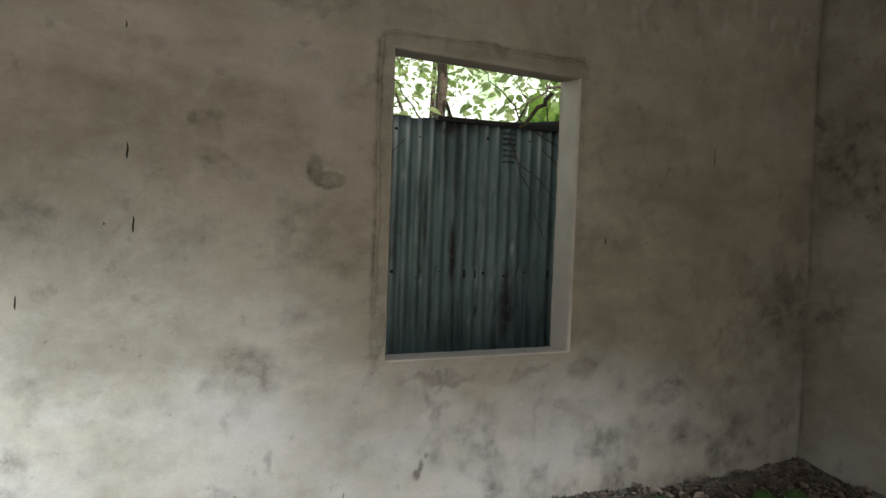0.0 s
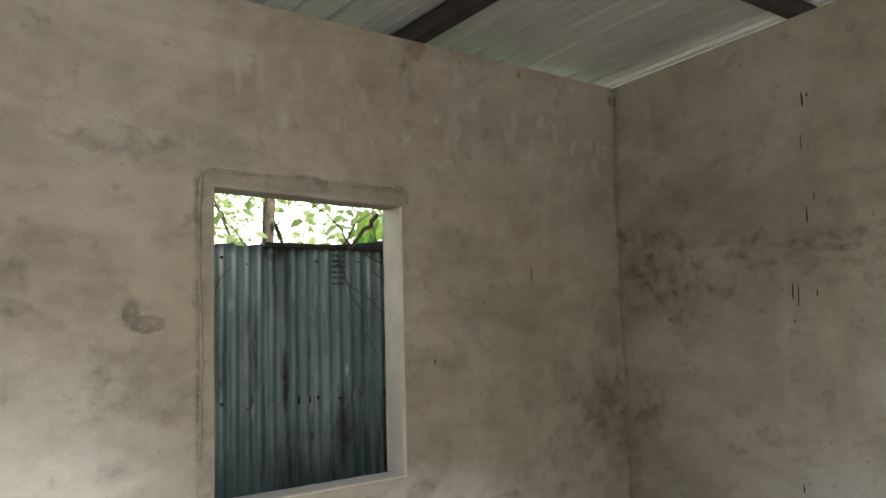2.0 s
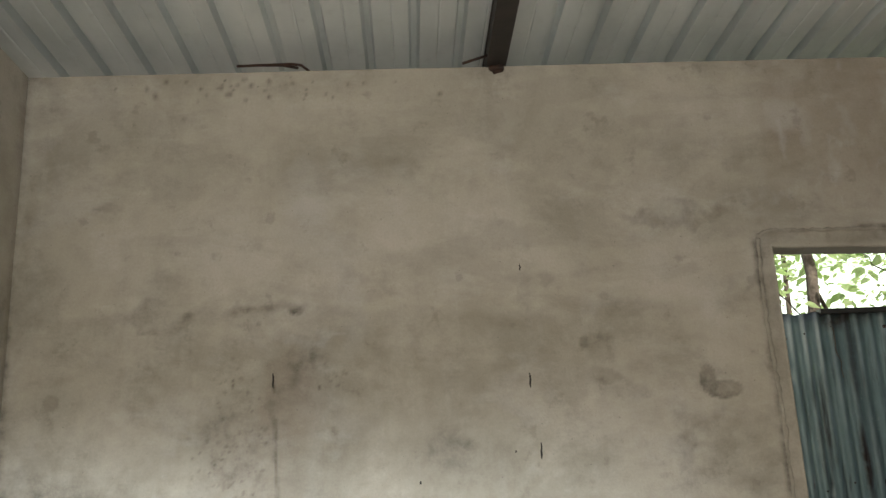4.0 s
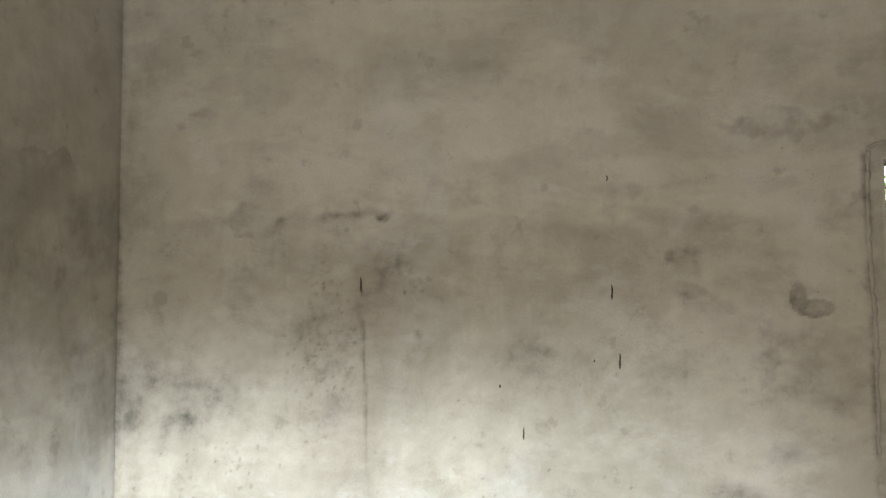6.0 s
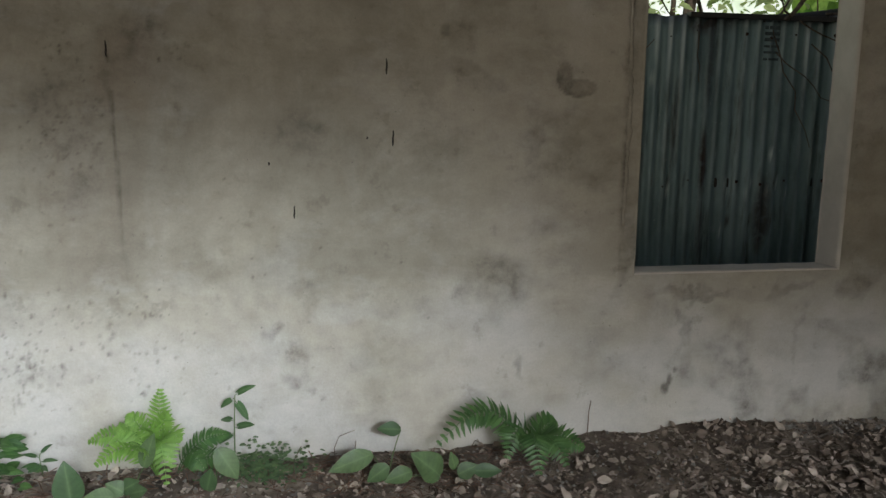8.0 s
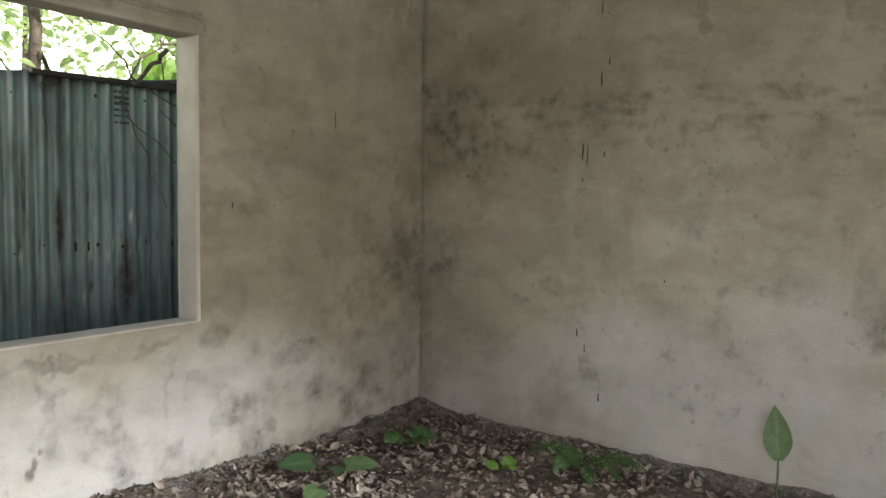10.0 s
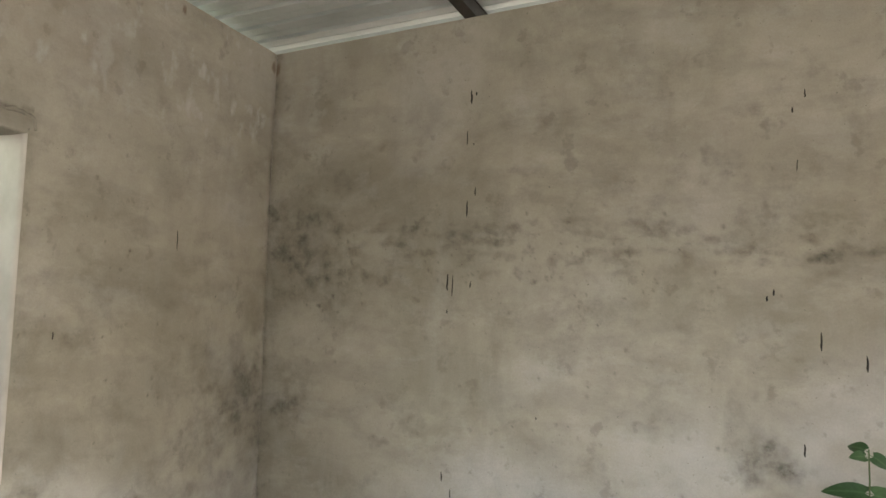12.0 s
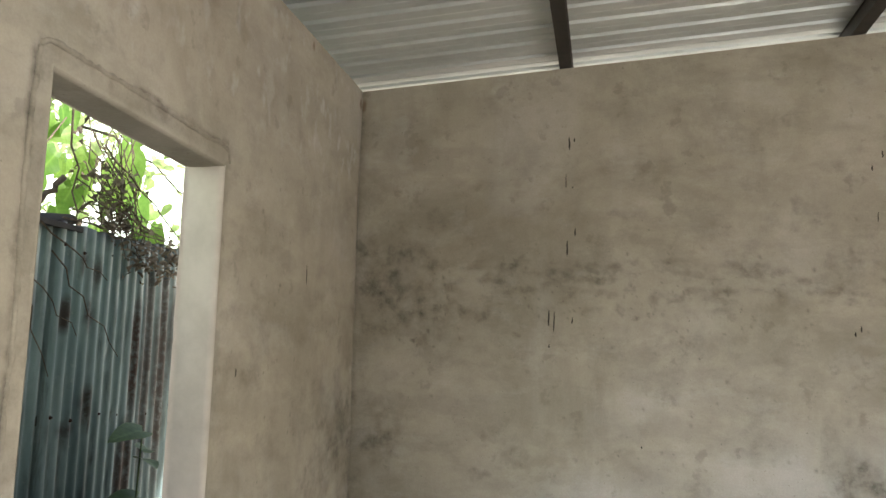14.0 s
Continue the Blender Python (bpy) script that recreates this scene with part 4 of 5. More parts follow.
part("cap_strip", box(3.98, 5.05, -0.038, 0.02, 1.992, 2.022, 0.004), BLACK_STEEL, fence, "dark weathered strip capping the sheets")
part("middle_rail", box(1.6, 7.5, 0.012, 0.062, 1.0, 1.06, 0.005), BLACK_STEEL, fence)
for x in (1.7, 3.5, 5.2, 7.3):
    part("post", box(x, x + 0.07, 0.065, 0.135, -0.3, 1.98, 0.006), BLACK_STEEL, fence)
nail = None
for n, (x0, x1, top, dark, dy) in enumerate(FENCE_SHEETS):
    for z in (1.03, 1.9, 0.35):
        k = 0
        while x0 + 0.06 + k * 0.19 < x1 - 0.04:
            x = round((x0 + 0.06 + k * 0.19) / 0.081) * 0.081 - 0.020
            k += 1
            if nail is None:
                bm = bmesh.new()
                bmesh.ops.create_cone(bm, cap_ends=True, segments=8, radius1=0.011, radius2=0.004, depth=0.012)
                nail = part("nail", bm, RUSTY_STEEL, fence)
                ob = nail
            else:
                ob = new("nail", nail.data)
                ob.parent = fence
            ob.matrix_basis = pose(x, -dy - 0.014 + 0.008 * math.sin(n + k), z + 0.02 * math.sin(3 * k + n), 90, 0, 0)


# ---- leaves and stems ----
def blade(long, wide, fold=0.25, droop=0.3, heart=False, n=9, wave=0.0):
    """A leaf blade from the origin along +x, its face up, with a folded midrib and a bent tip."""
    verts, faces = [], []
    for i in range(n + 1):
        s = i / n
        half = wide / 2 * (math.sin(math.pi * min(1.0, s * 0.95 + 0.05) ** (0.66 if heart else 0.82)) ** (0.7 if heart else 0.9)) if i < n else 0.0015
        x = long * s
        z = -droop * long * s * s * 0.6
        for k in (-1.0, -0.55, 0.0, 0.55, 1.0):
            back = 0.16 * long * abs(k) * (1 - s) ** 3 if heart else 0.0
            verts.append(Vector((x - back, half * k, z + fold * half * abs(k) + wave * half * math.sin(9 * s + 2 * k))))
    for i in range(n):
        for k in range(4):
            a = i * 5 + k
            faces.append((a, a + 5, a + 6, a + 1))
    return verts, faces


def placed(piece, m):
    return [m @ v for v in piece[0]], piece[1]


def facing(at, along, normal):
    """A matrix that lays a blade at a place, along a way, its face towards normal."""
    x = Vector(along).normalized()
    z = Vector(normal)
    z = (z - x * z.dot(x)).normalized()
    y = z.cross(x)
    return Matrix.Translation(at) @ Matrix((x, y, z)).transposed().to_4x4()


def stem_mesh(name, points, r0, r1, material):
    n = len(points) - 1
    return mesh_of(name, *tube(points, [r0 + (r1 - r0) * i / n for i in range(n + 1)], 6), material, True)


def bent(a, b, sag, n=6):
    a, b = Vector(a), Vector(b)
    return [a.lerp(b, i / n) + Vector((0, 0, sag * math.sin(math.pi * i / n))) for i in range(n + 1)]


def soil_at(x, y):
    return float(ground_height(np.array([[float(x)]]), np.array([[float(y)]]))[0, 0])


def broad_plant(label, x, y, leaves, material, odd=None, group="broad-leaved seedlings on the floor"):
    """A low plant: (sideways, height, angle in the upright plane, length, width, ahead) for each leaf, on thin stalks from one crown."""
    z0 = soil_at(x, y)
    plant = tagged(new("broad_leaf_plant"), label, "plant", group)
    plant.location = (x, y, z0)
    rng = random.Random(int(x * 1000) + 5)
    for n, (lx, lz, angle, long, wide, dy) in enumerate(leaves):
        a = radians(angle)
        along = Vector((math.cos(a), rng.uniform(-0.35, -0.05), math.sin(a) * 0.9 + 0.05)).normalized()
        centre = Vector((lx - x, dy, max(lz - z0, 0.035)))
        base = centre - along * long * 0.5
        base.z = max(base.z, 0.012)
        top = Vector((rng.uniform(-0.15, 0.15), -0.75, 0.65))
        m = facing(base, along, top)
        mat = odd if odd and n == 0 else material
        part("leaf", mesh_of("leaf", *placed(blade(long, wide, rng.uniform(0.12, 0.3), rng.uniform(0.15, 0.45), False, wave=0.06), m), mat, True), mat, plant)
        part("leaf_stalk", stem_mesh("leaf_stalk", bent((0, 0, -0.01), base, 0.02), 0.0028, 0.002, STALK), STALK, plant)
    return plant


def frond(points, pairs, reach, width, material, name="frond"):
    """A fern frond along bent points: a thin rachis with paired pointed leaflets, shorter at both ends."""
    pts = [Vector(p) for p in points]
    pieces = [tube(pts, [0.0026 - 0.0016 * i / (len(pts) - 1) for i in range(len(pts))], 5)]
    span = len(pts) - 1
    rng = random.Random(int(pts[-1].x * 999) + pairs)
    for k in range(pairs):
        s = 0.16 + 0.84 * (k + 0.5) / pairs
        i = min(int(s * span), span - 1)
        f = s * span - i
        p = pts[i].lerp(pts[i + 1], f)
        d = (pts[i + 1] - pts[i]).normalized()
        long = reach * (0.35 + 0.65 * math.sin(math.pi * min(1, s * 0.78 + 0.2)) ** 0.8) * rng.uniform(0.88, 1.08) * (1 - 0.55 * max(0, s - 0.75) / 0.25)
        up = Vector((0, -0.62, 0.78))
        side = d.cross(up).normalized()
        face = side.cross(d).normalized()
        for sgn in (-1, 1):
            way = (side * sgn + d * 0.45 + face * rng.uniform(-0.1, 0.12)).normalized()
            pieces.append(placed(blade(long, width, 0.2, 0.35, False, 4), facing(p, way, face)))
    return mesh_of(name, *joined(pieces), material, True)


def arch(start, tip, lift, n=9):
    """Points of an arching frond; the end hangs below the crest."""
    a, b = Vector(start), Vector(tip)
    return [a.lerp(b, i / n) + Vector((0, 0, lift * math.sin(math.pi * (i / n) ** 0.85))) for i in range(n + 1)]


def fern(label, x, y, tips, material, pairs=15, reach=0.075, width=0.016, group="ferns on the floor"):
    """A fern: one frond for each tip, given as offsets from the crown, and the lift of its arch."""
    plant = tagged(new("fern"), label, "fern", group)
    plant.location = (x, y, soil_at(x, y))
    for tx, ty, tz, lift in tips:
        part("frond", frond(arch((0, 0, -0.01), (tx, ty, tz), lift), pairs, reach, width, material), material, plant)
    return plant


# ---- plants along the window wall ----
broad_plant("low broad-leaved plant with one yellowing leaf in the corner", 0.36, -0.22,
            [(0.31, 0.065, 180, 0.16, 0.075, -0.06), (0.41, 0.035, 255, 0.19, 0.14, -0.10), (0.51, 0.035, 300, 0.20, 0.14, -0.09), (0.29, 0.15, 80, 0.10, 0.075, -0.02),
             (0.16, 0.07, 150, 0.075, 0.06, -0.02), (0.24, 0.05, 200, 0.10, 0.07, -0.08)], LEAF_BROAD, LEAF_YELLOW)
broad_plant("low plant with a large oval green leaf on soil", 0.93, -0.24,
            [(0.89, 0.085, 95, 0.17, 0.11, -0.02), (1.00, 0.045, 170, 0.10, 0.065, -0.05)], LEAF_BROAD)
broad_plant("small round-leaved green seedling on soil", 1.10, -0.22,
            [(1.16, 0.17, 75, 0.14, 0.07, 0.02), (1.10, 0.06, 40, 0.075, 0.065, -0.03), (1.05, 0.055, 140, 0.075, 0.065, -0.03), (1.13, 0.045, 20, 0.065, 0.06, -0.05)], LEAF_BROAD)
broad_plant("low plant with drooping oval leaves beside the fern", 1.40, -0.20,
            [(1.45, 0.115, 300, 0.14, 0.09, -0.04), (1.38, 0.06, 80, 0.10, 0.07, -0.05)], LEAF_BROAD)
broad_plant("low plant with wide heart-shaped green leaves on soil", 2.05, -0.2,
            [(1.91, 0.09, 195, 0.18, 0.085, -0.04), (2.07, 0.18, 170, 0.095, 0.062, 0.05), (2.01, 0.05, 215, 0.10, 0.07, -0.07), (2.09, 0.045, 190, 0.11, 0.07, -0.09), (2.21, 0.065, 130, 0.165, 0.12, -0.06)], LEAF_BROAD)
broad_plant("small green seedling with thin oval leaves on soil", 2.36, -0.24,
            [(2.31, 0.075, 100, 0.075, 0.045, -0.02), (2.36, 0.05, 30, 0.085, 0.07, -0.05), (2.44, 0.045, 0, 0.11, 0.06, -0.06)], LEAF_BROAD)

fern("small dark upright fern against the wall", 0.42, -0.10, [(-0.07, 0.02, 0.29, 0.02), (0.12, -0.05, 0.16, 0.06), (0.04, -0.10, 0.13, 0.05), (0.18, -0.06, 0.13, 0.07)], LEAF_FERN_DARK, 9, 0.040, 0.019)
fern("bright green feathery fern beside the wall", 1.17, -0.09,
     [(-0.24, -0.02, 0.16, 0.10), (0.02, 0.03, 0.34, 0.03), (-0.10, 0.0, 0.25, 0.07), (0.06, -0.16, 0.03, 0.16), (-0.05, -0.14, 0.17, 0.06), (0.05, -0.03, 0.27, 0.05), (-0.20, -0.10, 0.10, 0.10), (-0.02, -0.08, 0.22, 0.08), (0.10, -0.06, 0.16, 0.10), (-0.14, -0.04, 0.20, 0.09), (0.08, -0.12, 0.08, 0.14)], LEAF_FERN, 15, 0.055, 0.013)
fern("dark green fern fronds leaning along the wall", 1.24, -0.08, [(0.20, 0.0, 0.15, 0.06), (0.12, -0.12, 0.06, 0.08), (0.24, -0.1, 0.08, 0.05)], LEAF_FERN_DARK, 15, 0.055, 0.013)
fern("large dark green fern arching over the soil", 2.66, -0.13,
     [(-0.40, -0.04, 0.10, 0.19), (-0.30, -0.02, 0.19, 0.11), (-0.13, -0.12, 0.06, 0.14), (0.10, -0.18, 0.04, 0.12), (0.20, -0.10, 0.07, 0.08), (-0.02, -0.20, 0.02, 0.14), (0.12, 0.02, 0.14, 0.06)],
     LEAF_FERN_DARK, 15, 0.075, 0.015)
fern("small fern patch on soil in the corner", 5.16, -0.44, [(-0.14, 0.05, 0.05, 0.05), (0.12, -0.10, 0.04, 0.06), (0.02, -0.16, 0.03, 0.05)], LEAF_FERN_DARK, 14, 0.05, 0.016)
fern("low green fern beside the side wall", 5.36, -1.42,
     [(-0.05, 0.30, 0.06, 0.10), (-0.10, -0.24, 0.04, 0.10), (-0.16, 0.08, 0.05, 0.08), (0.10, -0.28, 0.05, 0.08), (-0.20, -0.12, 0.03, 0.07), (0.05, 0.16, 0.08, 0.07)], LEAF_FERN_DARK, 16, 0.06, 0.013)
fern("tiny green weed tuft on the soil", 5.10, -1.09, [(-0.08, 0.03, 0.04, 0.03), (0.08, -0.04, 0.04, 0.03), (0.0, -0.09, 0.03, 0.03)], LEAF_FERN, 9, 0.035, 0.014)


def leafy_seedling(label, x, y, height, leaves, material, lean=0.0, thick=0.004, face=(0, -0.5, 0.85)):
    """An upright stem with leaves: (height up the stem, turn, length, width, rise)."""
    plant = tagged(new("seedling"), label, "plant", "upright seedlings")
    z0 = soil_at(x, y)
    plant.location = (x, y, z0)
    pts = [Vector((lean * s * s, 0.01 * math.sin(5 * s), -0.02 + (height + 0.02) * s)) for s in [i / 8 for i in range(9)]]
    part("stem", stem_mesh("stem", pts, thick, thick * 0.5, STALK), STALK, plant)
    for h, turn, long, wide, rise in leaves:
        s = h / height
        p = Vector((lean * s * s, 0.01 * math.sin(5 * s), h))
        a = radians(turn)
        way = Vector((math.cos(a), math.sin(a), rise))
        pieces = [tube([p, p + way.normalized() * 0.02], [0.0015, 0.0012], 5), placed(blade(long, wide, 0.2, 0.5, True, wave=0.05), facing(p + way.normalized() * 0.018, way, face))]
        part("leaf", mesh_of("leaf", *joined(pieces), material, True), material, plant)
    return plant


leafy_seedling("slender seedling with small pointed leaves by the wall", 1.46, -0.06, 0.31,
               [(0.31, 20, 0.07, 0.032, 0.5), (0.30, 200, 0.045, 0.03, -0.4), (0.29, -30, 0.075, 0.035, -1.0), (0.20, 150, 0.05, 0.03, 0.1), (0.17, 10, 0.06, 0.035, 0.2), (0.15, 220, 0.05, 0.03, -0.2)], LEAF_DARK, 0.01)
leafy_seedling("tiny dark sprout on soil beside the wall", 0.74, -0.05, 0.10,
               [(0.10, 60, 0.05, 0.018, 0.5), (0.09, 170, 0.05, 0.018, 0.3), (0.07, -20, 0.05, 0.02, 0.3), (0.06, 200, 0.05, 0.018, 0.1), (0.05, 300, 0.05, 0.018, 0.2)], LEAF_DARK, 0.0, 0.003)
leafy_seedling("tall dark green seedling standing near the side wall", 5.45, -3.05, 0.97,
               [(0.96, 60, 0.07, 0.06, 0.3), (0.95, 250, 0.07, 0.06, -0.5), (0.94, 120, 0.06, 0.05, 0.1), (0.80, 95, 0.15, 0.075, 0.10), (0.80, 265, 0.19, 0.09, -0.22), (0.55, 85, 0.12, 0.07, 0.1), (0.55, 265, 0.18, 0.09, -0.1),
                (0.53, 180, 0.10, 0.06, 0.2), (0.50, 20, 0.10, 0.06, 0.1), (0.48, 235, 0.11, 0.06, 0.0), (0.46, 130, 0.1, 0.06, 0.0), (0.35, 60, 0.12, 0.07, 0.1), (0.33, 250, 0.13, 0.07, 0.0)], LEAF_DARK, 0.02, 0.006, (-0.75, 0.0, 0.6))

# A bushy clump of small leaves beside the dark fern.
clump = tagged(new("leafy_weed"), "bushy weed with many small rounded green leaves", "plant")
clump.location = (0.55, -0.12, soil_at(0.55, -0.12))
rng = random.Random(11)
for k in range(110):
    a, h = rng.uniform(0, 6.28), rng.uniform(0.03, 0.21)
    r = rng.uniform(0.02, 0.20) * (1.15 - h * 2.6)
    p = Vector((math.cos(a) * r, math.sin(a) * r * 0.7, h))
    m = facing(p, (math.cos(a), math.sin(a), rng.uniform(-0.2, 0.5)), (rng.uniform(-0.4, 0.4), -0.6, 0.8))
    part("leaf", mesh_of("leaf", *placed(blade(rng.uniform(0.04, 0.065), rng.uniform(0.026, 0.04), 0.2, 0.4, True, 5), m), LEAF_FERN_DARK if k % 3 else LEAF_DARK, True), LEAF_DARK, clump)
for k in range(7):
    a = k * 0.9
    part("stem", stem_mesh("stem", bent((0, 0, -0.01), (math.cos(a) * 0.08, math.sin(a) * 0.06, 0.17), 0.02), 0.0025, 0.0015, STALK), STALK, clump)

# A creeping tangle of tiny leaves beside the slender seedling.
creeper = tagged(new("creeping_weed"), "low tangle of tiny-leaved creeping weed on soil", "plant", kind="stuff")
creeper.location = (1.58, -0.11, soil_at(1.58, -0.11))
pieces = []
for k in range(520):
    p = Vector((rng.gauss(0, 0.085), rng.gauss(0, 0.05), abs(rng.gauss(0.03, 0.04))))
    a = rng.uniform(0, 6.28)
    pieces.append(placed(blade(rng.uniform(0.014, 0.028), rng.uniform(0.010, 0.018), 0.2, 0.3, False, 3), facing(p, (math.cos(a), math.sin(a), 0.2), (0.3 * math.cos(a), -0.5, 0.8))))
part("foliage", mesh_of("foliage", *joined(pieces), LEAF_BROAD, True), LEAF_BROAD, creeper)

# Heart-leaved plants on the open floor towards the far corner.
for label, x, y, leaves in (
    ("flat heart-leaved plant with browned leaf edges on soil", 4.45, -0.52, [(4.42, -0.36, 150, 0.16, 0.13), (4.60, -0.60, -40, 0.15, 0.11), (4.47, -0.56, 250, 0.10, 0.09), (4.20, -0.70, 200, 0.13, 0.10)]),
    ("flat heart-leaved green plant on leaf litter", 3.98, -1.05, [(3.90, -0.92, 160, 0.16, 0.12), (3.94, -1.08, 250, 0.17, 0.13), (4.12, -1.05, 40, 0.16, 0.12), (4.05, -1.22, 300, 0.16, 0.12)]),
    ("small flat-leaved green plant on soil", 4.78, -1.83, [(4.74, -1.80, 150, 0.12, 0.09), (4.83, -1.86, -20, 0.12, 0.09)]),
):
    z0 = soil_at(x, y)
    plant = tagged(new("heart_leaf_plant"), label, "plant", "broad-leaved seedlings on the floor")
    plant.location = (x, y, z0)
    for lx, ly, turn, long, wide in leaves:
        a = radians(turn)
        way = Vector((math.cos(a), math.sin(a), 0.1))
        base = Vector((lx - x, ly - y, 0.085)) - way * long * 0.4
        m = facing(base, way, (rng.uniform(-0.3, 0.1), -0.35, 0.9))
        part("leaf", mesh_of("leaf", *placed(blade(long, wide, 0.12, 0.25, True, wave=0.05), m), LEAF_BROAD, True), LEAF_BROAD, plant)
        part("leaf_stalk", stem_mesh("leaf_stalk", bent((0, 0, -0.01), base, 0.015), 0.0028, 0.002, STALK), STALK, plant)

taro = tagged(new("upright_leaf_plant"), "single upright broad green leaf near the side wall", "plant")
taro.location = (5.4, -2.32, soil_at(5.4, -2.32))
part("leaf", mesh_of("leaf", *placed(blade(0.23, 0.12, 0.3, 0.35, False, wave=0.12), facing((0.0, 0.0, 0.26), (0.05, 0.10, 1.0), (-0.9, -0.3, 0.2))), LEAF_BROAD, True), LEAF_BROAD, taro)
part("leaf_stalk", stem_mesh("leaf_stalk", bent((0, 0, -0.01), (0, 0, 0.27), 0.0), 0.006, 0.004, STALK), STALK, taro)

# Dry stalks and twigs standing in the soil at the wall.
for label, pts, r in (
    ("thin dry grass stalk standing against the wall", [(2.945, -0.04, 0.0), (2.95, -0.035, 0.08), (2.955, -0.025, 0.15), (2.965, -0.02, 0.20)], 0.003),
    ("bent dry twig standing against the wall", [(1.86, -0.06, 0.0), (1.855, -0.05, 0.07), (1.875, -0.04, 0.115), (1.94, -0.035, 0.135)], 0.002),
    ("short dry forked twig on the soil", [(1.93, -0.1, 0.0), (1.935, -0.09, 0.06), (1.94, -0.085, 0.11)], 0.003),
    ("thin dry twig leaning on the soil", [(1.70, -0.2, 0.0), (1.69, -0.19, 0.08), (1.72, -0.18, 0.14)], 0.0022),
):
    twig = tagged(part("dry_twig", mesh_of("dry_twig", *tube(pts, [r * (1 - 0.5 * i / len(pts)) for i in range(len(pts))], 6), TWIG, True), TWIG, None), label, "twig", "dry twigs")


# ---- leaf litter, crumbs and twigs on the floor ----
def litter(name, count, seed, area, size, material, label, shape):
    rng = random.Random(seed)
    pieces = []
    x0, x1, y0, y1 = area
    xs = [rng.uniform(x0, x1) for _ in range(count)]
    ys = [rng.uniform(y0, y1) for _ in range(count)]
    zs = ground_height(np.array(xs)[:, None], np.array(ys)[:, None])[:, 0]
    for x, y, z in zip(xs, ys, zs):
        pieces.append(shape(rng, x, y, float(z), size))
    return tagged(part(name, mesh_of(name, *joined(pieces), material, True), material, None), label, name.replace("_", " "), kind="stuff")


def dry_leaf(rng, x, y, z, size):
    a = rng.uniform(0, 6.28)
    long = size * rng.choice((0.3, 0.45, 0.6, 0.8, 1.15)) * rng.uniform(0.8, 1.2)
    return placed(blade(long, long * rng.uniform(0.35, 0.95), rng.uniform(-0.5, 0.8), rng.uniform(-1.0, 0.7), False, 4, rng.uniform(0.0, 0.7)),
                  facing((x, y, z + rng.uniform(0.004, 0.022)), (math.cos(a), math.sin(a), rng.uniform(-0.15, 0.3)), (rng.uniform(-0.4, 0.4), rng.uniform(-0.4, 0.4), 1)))


def crumb(rng, x, y, z, size):
    r = size * rng.uniform(0.35, 1.4)
    corners = [Vector(c).normalized() * r * rng.uniform(0.6, 1.15) for c in ((1, 0, 0), (-1, 0.2, 0), (0, 1, 0.1), (0.1, -1, 0), (0, 0.1, 0.75), (0.05, 0, -0.6))]
    return [Vector((x, y, z + r * 0.25)) + c for c in corners], [(0, 2, 4), (2, 1, 4), (1, 3, 4), (3, 0, 4), (2, 0, 5), (1, 2, 5), (3, 1, 5), (0, 3, 5)]


def floor_twig(rng, x, y, z, size):
    a, long = rng.uniform(0, 6.28), size * rng.uniform(0.4, 1.4)
    d = Vector((math.cos(a), math.sin(a), 0)) * long
    p = Vector((x, y, z + 0.008))
    return tube([p, p + d * 0.5 + Vector((0, 0, rng.uniform(0, 0.02))), p + d], [0.0022, 0.0018, 0.001], 5)


litter("leaf_litter", 9500, 21, (0.2, 5.75, -3.2, -0.05), 0.044, LEAF_DRY, "scattered dry brown and grey fallen leaves", dry_leaf)
litter("corner_litter", 2200, 22, (3.2, 5.75, -1.9, -0.05), 0.05, LEAF_DRY, "dense dry leaves towards the room corner", dry_leaf)
litter("soil_crumbs", 2600, 23, (0.05, 5.78, -2.2, -0.01), 0.011, two_tone("soil_clod", (0.05, 0.036, 0.026), (0.12, 0.09, 0.065), 20, 0.95), "small dark clods of soil", crumb)
litter("fallen_twigs", 260, 24, (0.3, 5.7, -2.4, -0.08), 0.12, TWIG, "thin dry twigs lying on the soil", floor_twig)
litter("root_fibres", 420, 28, (0.45, 2.6, -0.42, -0.04), 0.10, two_tone("reddish_root", (0.08, 0.04, 0.025), (0.20, 0.12, 0.08), 20, 0.95), "tangle of thin reddish dry roots on soil", floor_twig)
litter("wall_debris", 3600, 30, (0.3, 4.6, -0.95, -0.03), 0.030, LEAF_DRY, "small broken dry leaves along the wall foot", dry_leaf)
litter("short_stems", 900, 31, (0.5, 4.4, -0.85, -0.03), 0.05, TWIG, "short broken dry stems along the wall foot", floor_twig)
litter("pale_bits", 900, 29, (0.3, 3.6, -0.75, -0.02), 0.009, STONE, "small pale bits of plaster and stone on soil", crumb)
for name, count, seed, area in (("plaster_rubble", 300, 25, (3.95, 5.8, -0.09, 0.0)), ("wall_foot_rubble", 300, 26, (5.66, 5.81, -2.6, -0.02)), ("corner_rubble", 200, 27, (0.0, 0.28, -0.7, -0.01))):
    litter(name, count * 2, seed, area, 0.010, STONE, "pale crumbs of plaster along the wall foot", crumb)


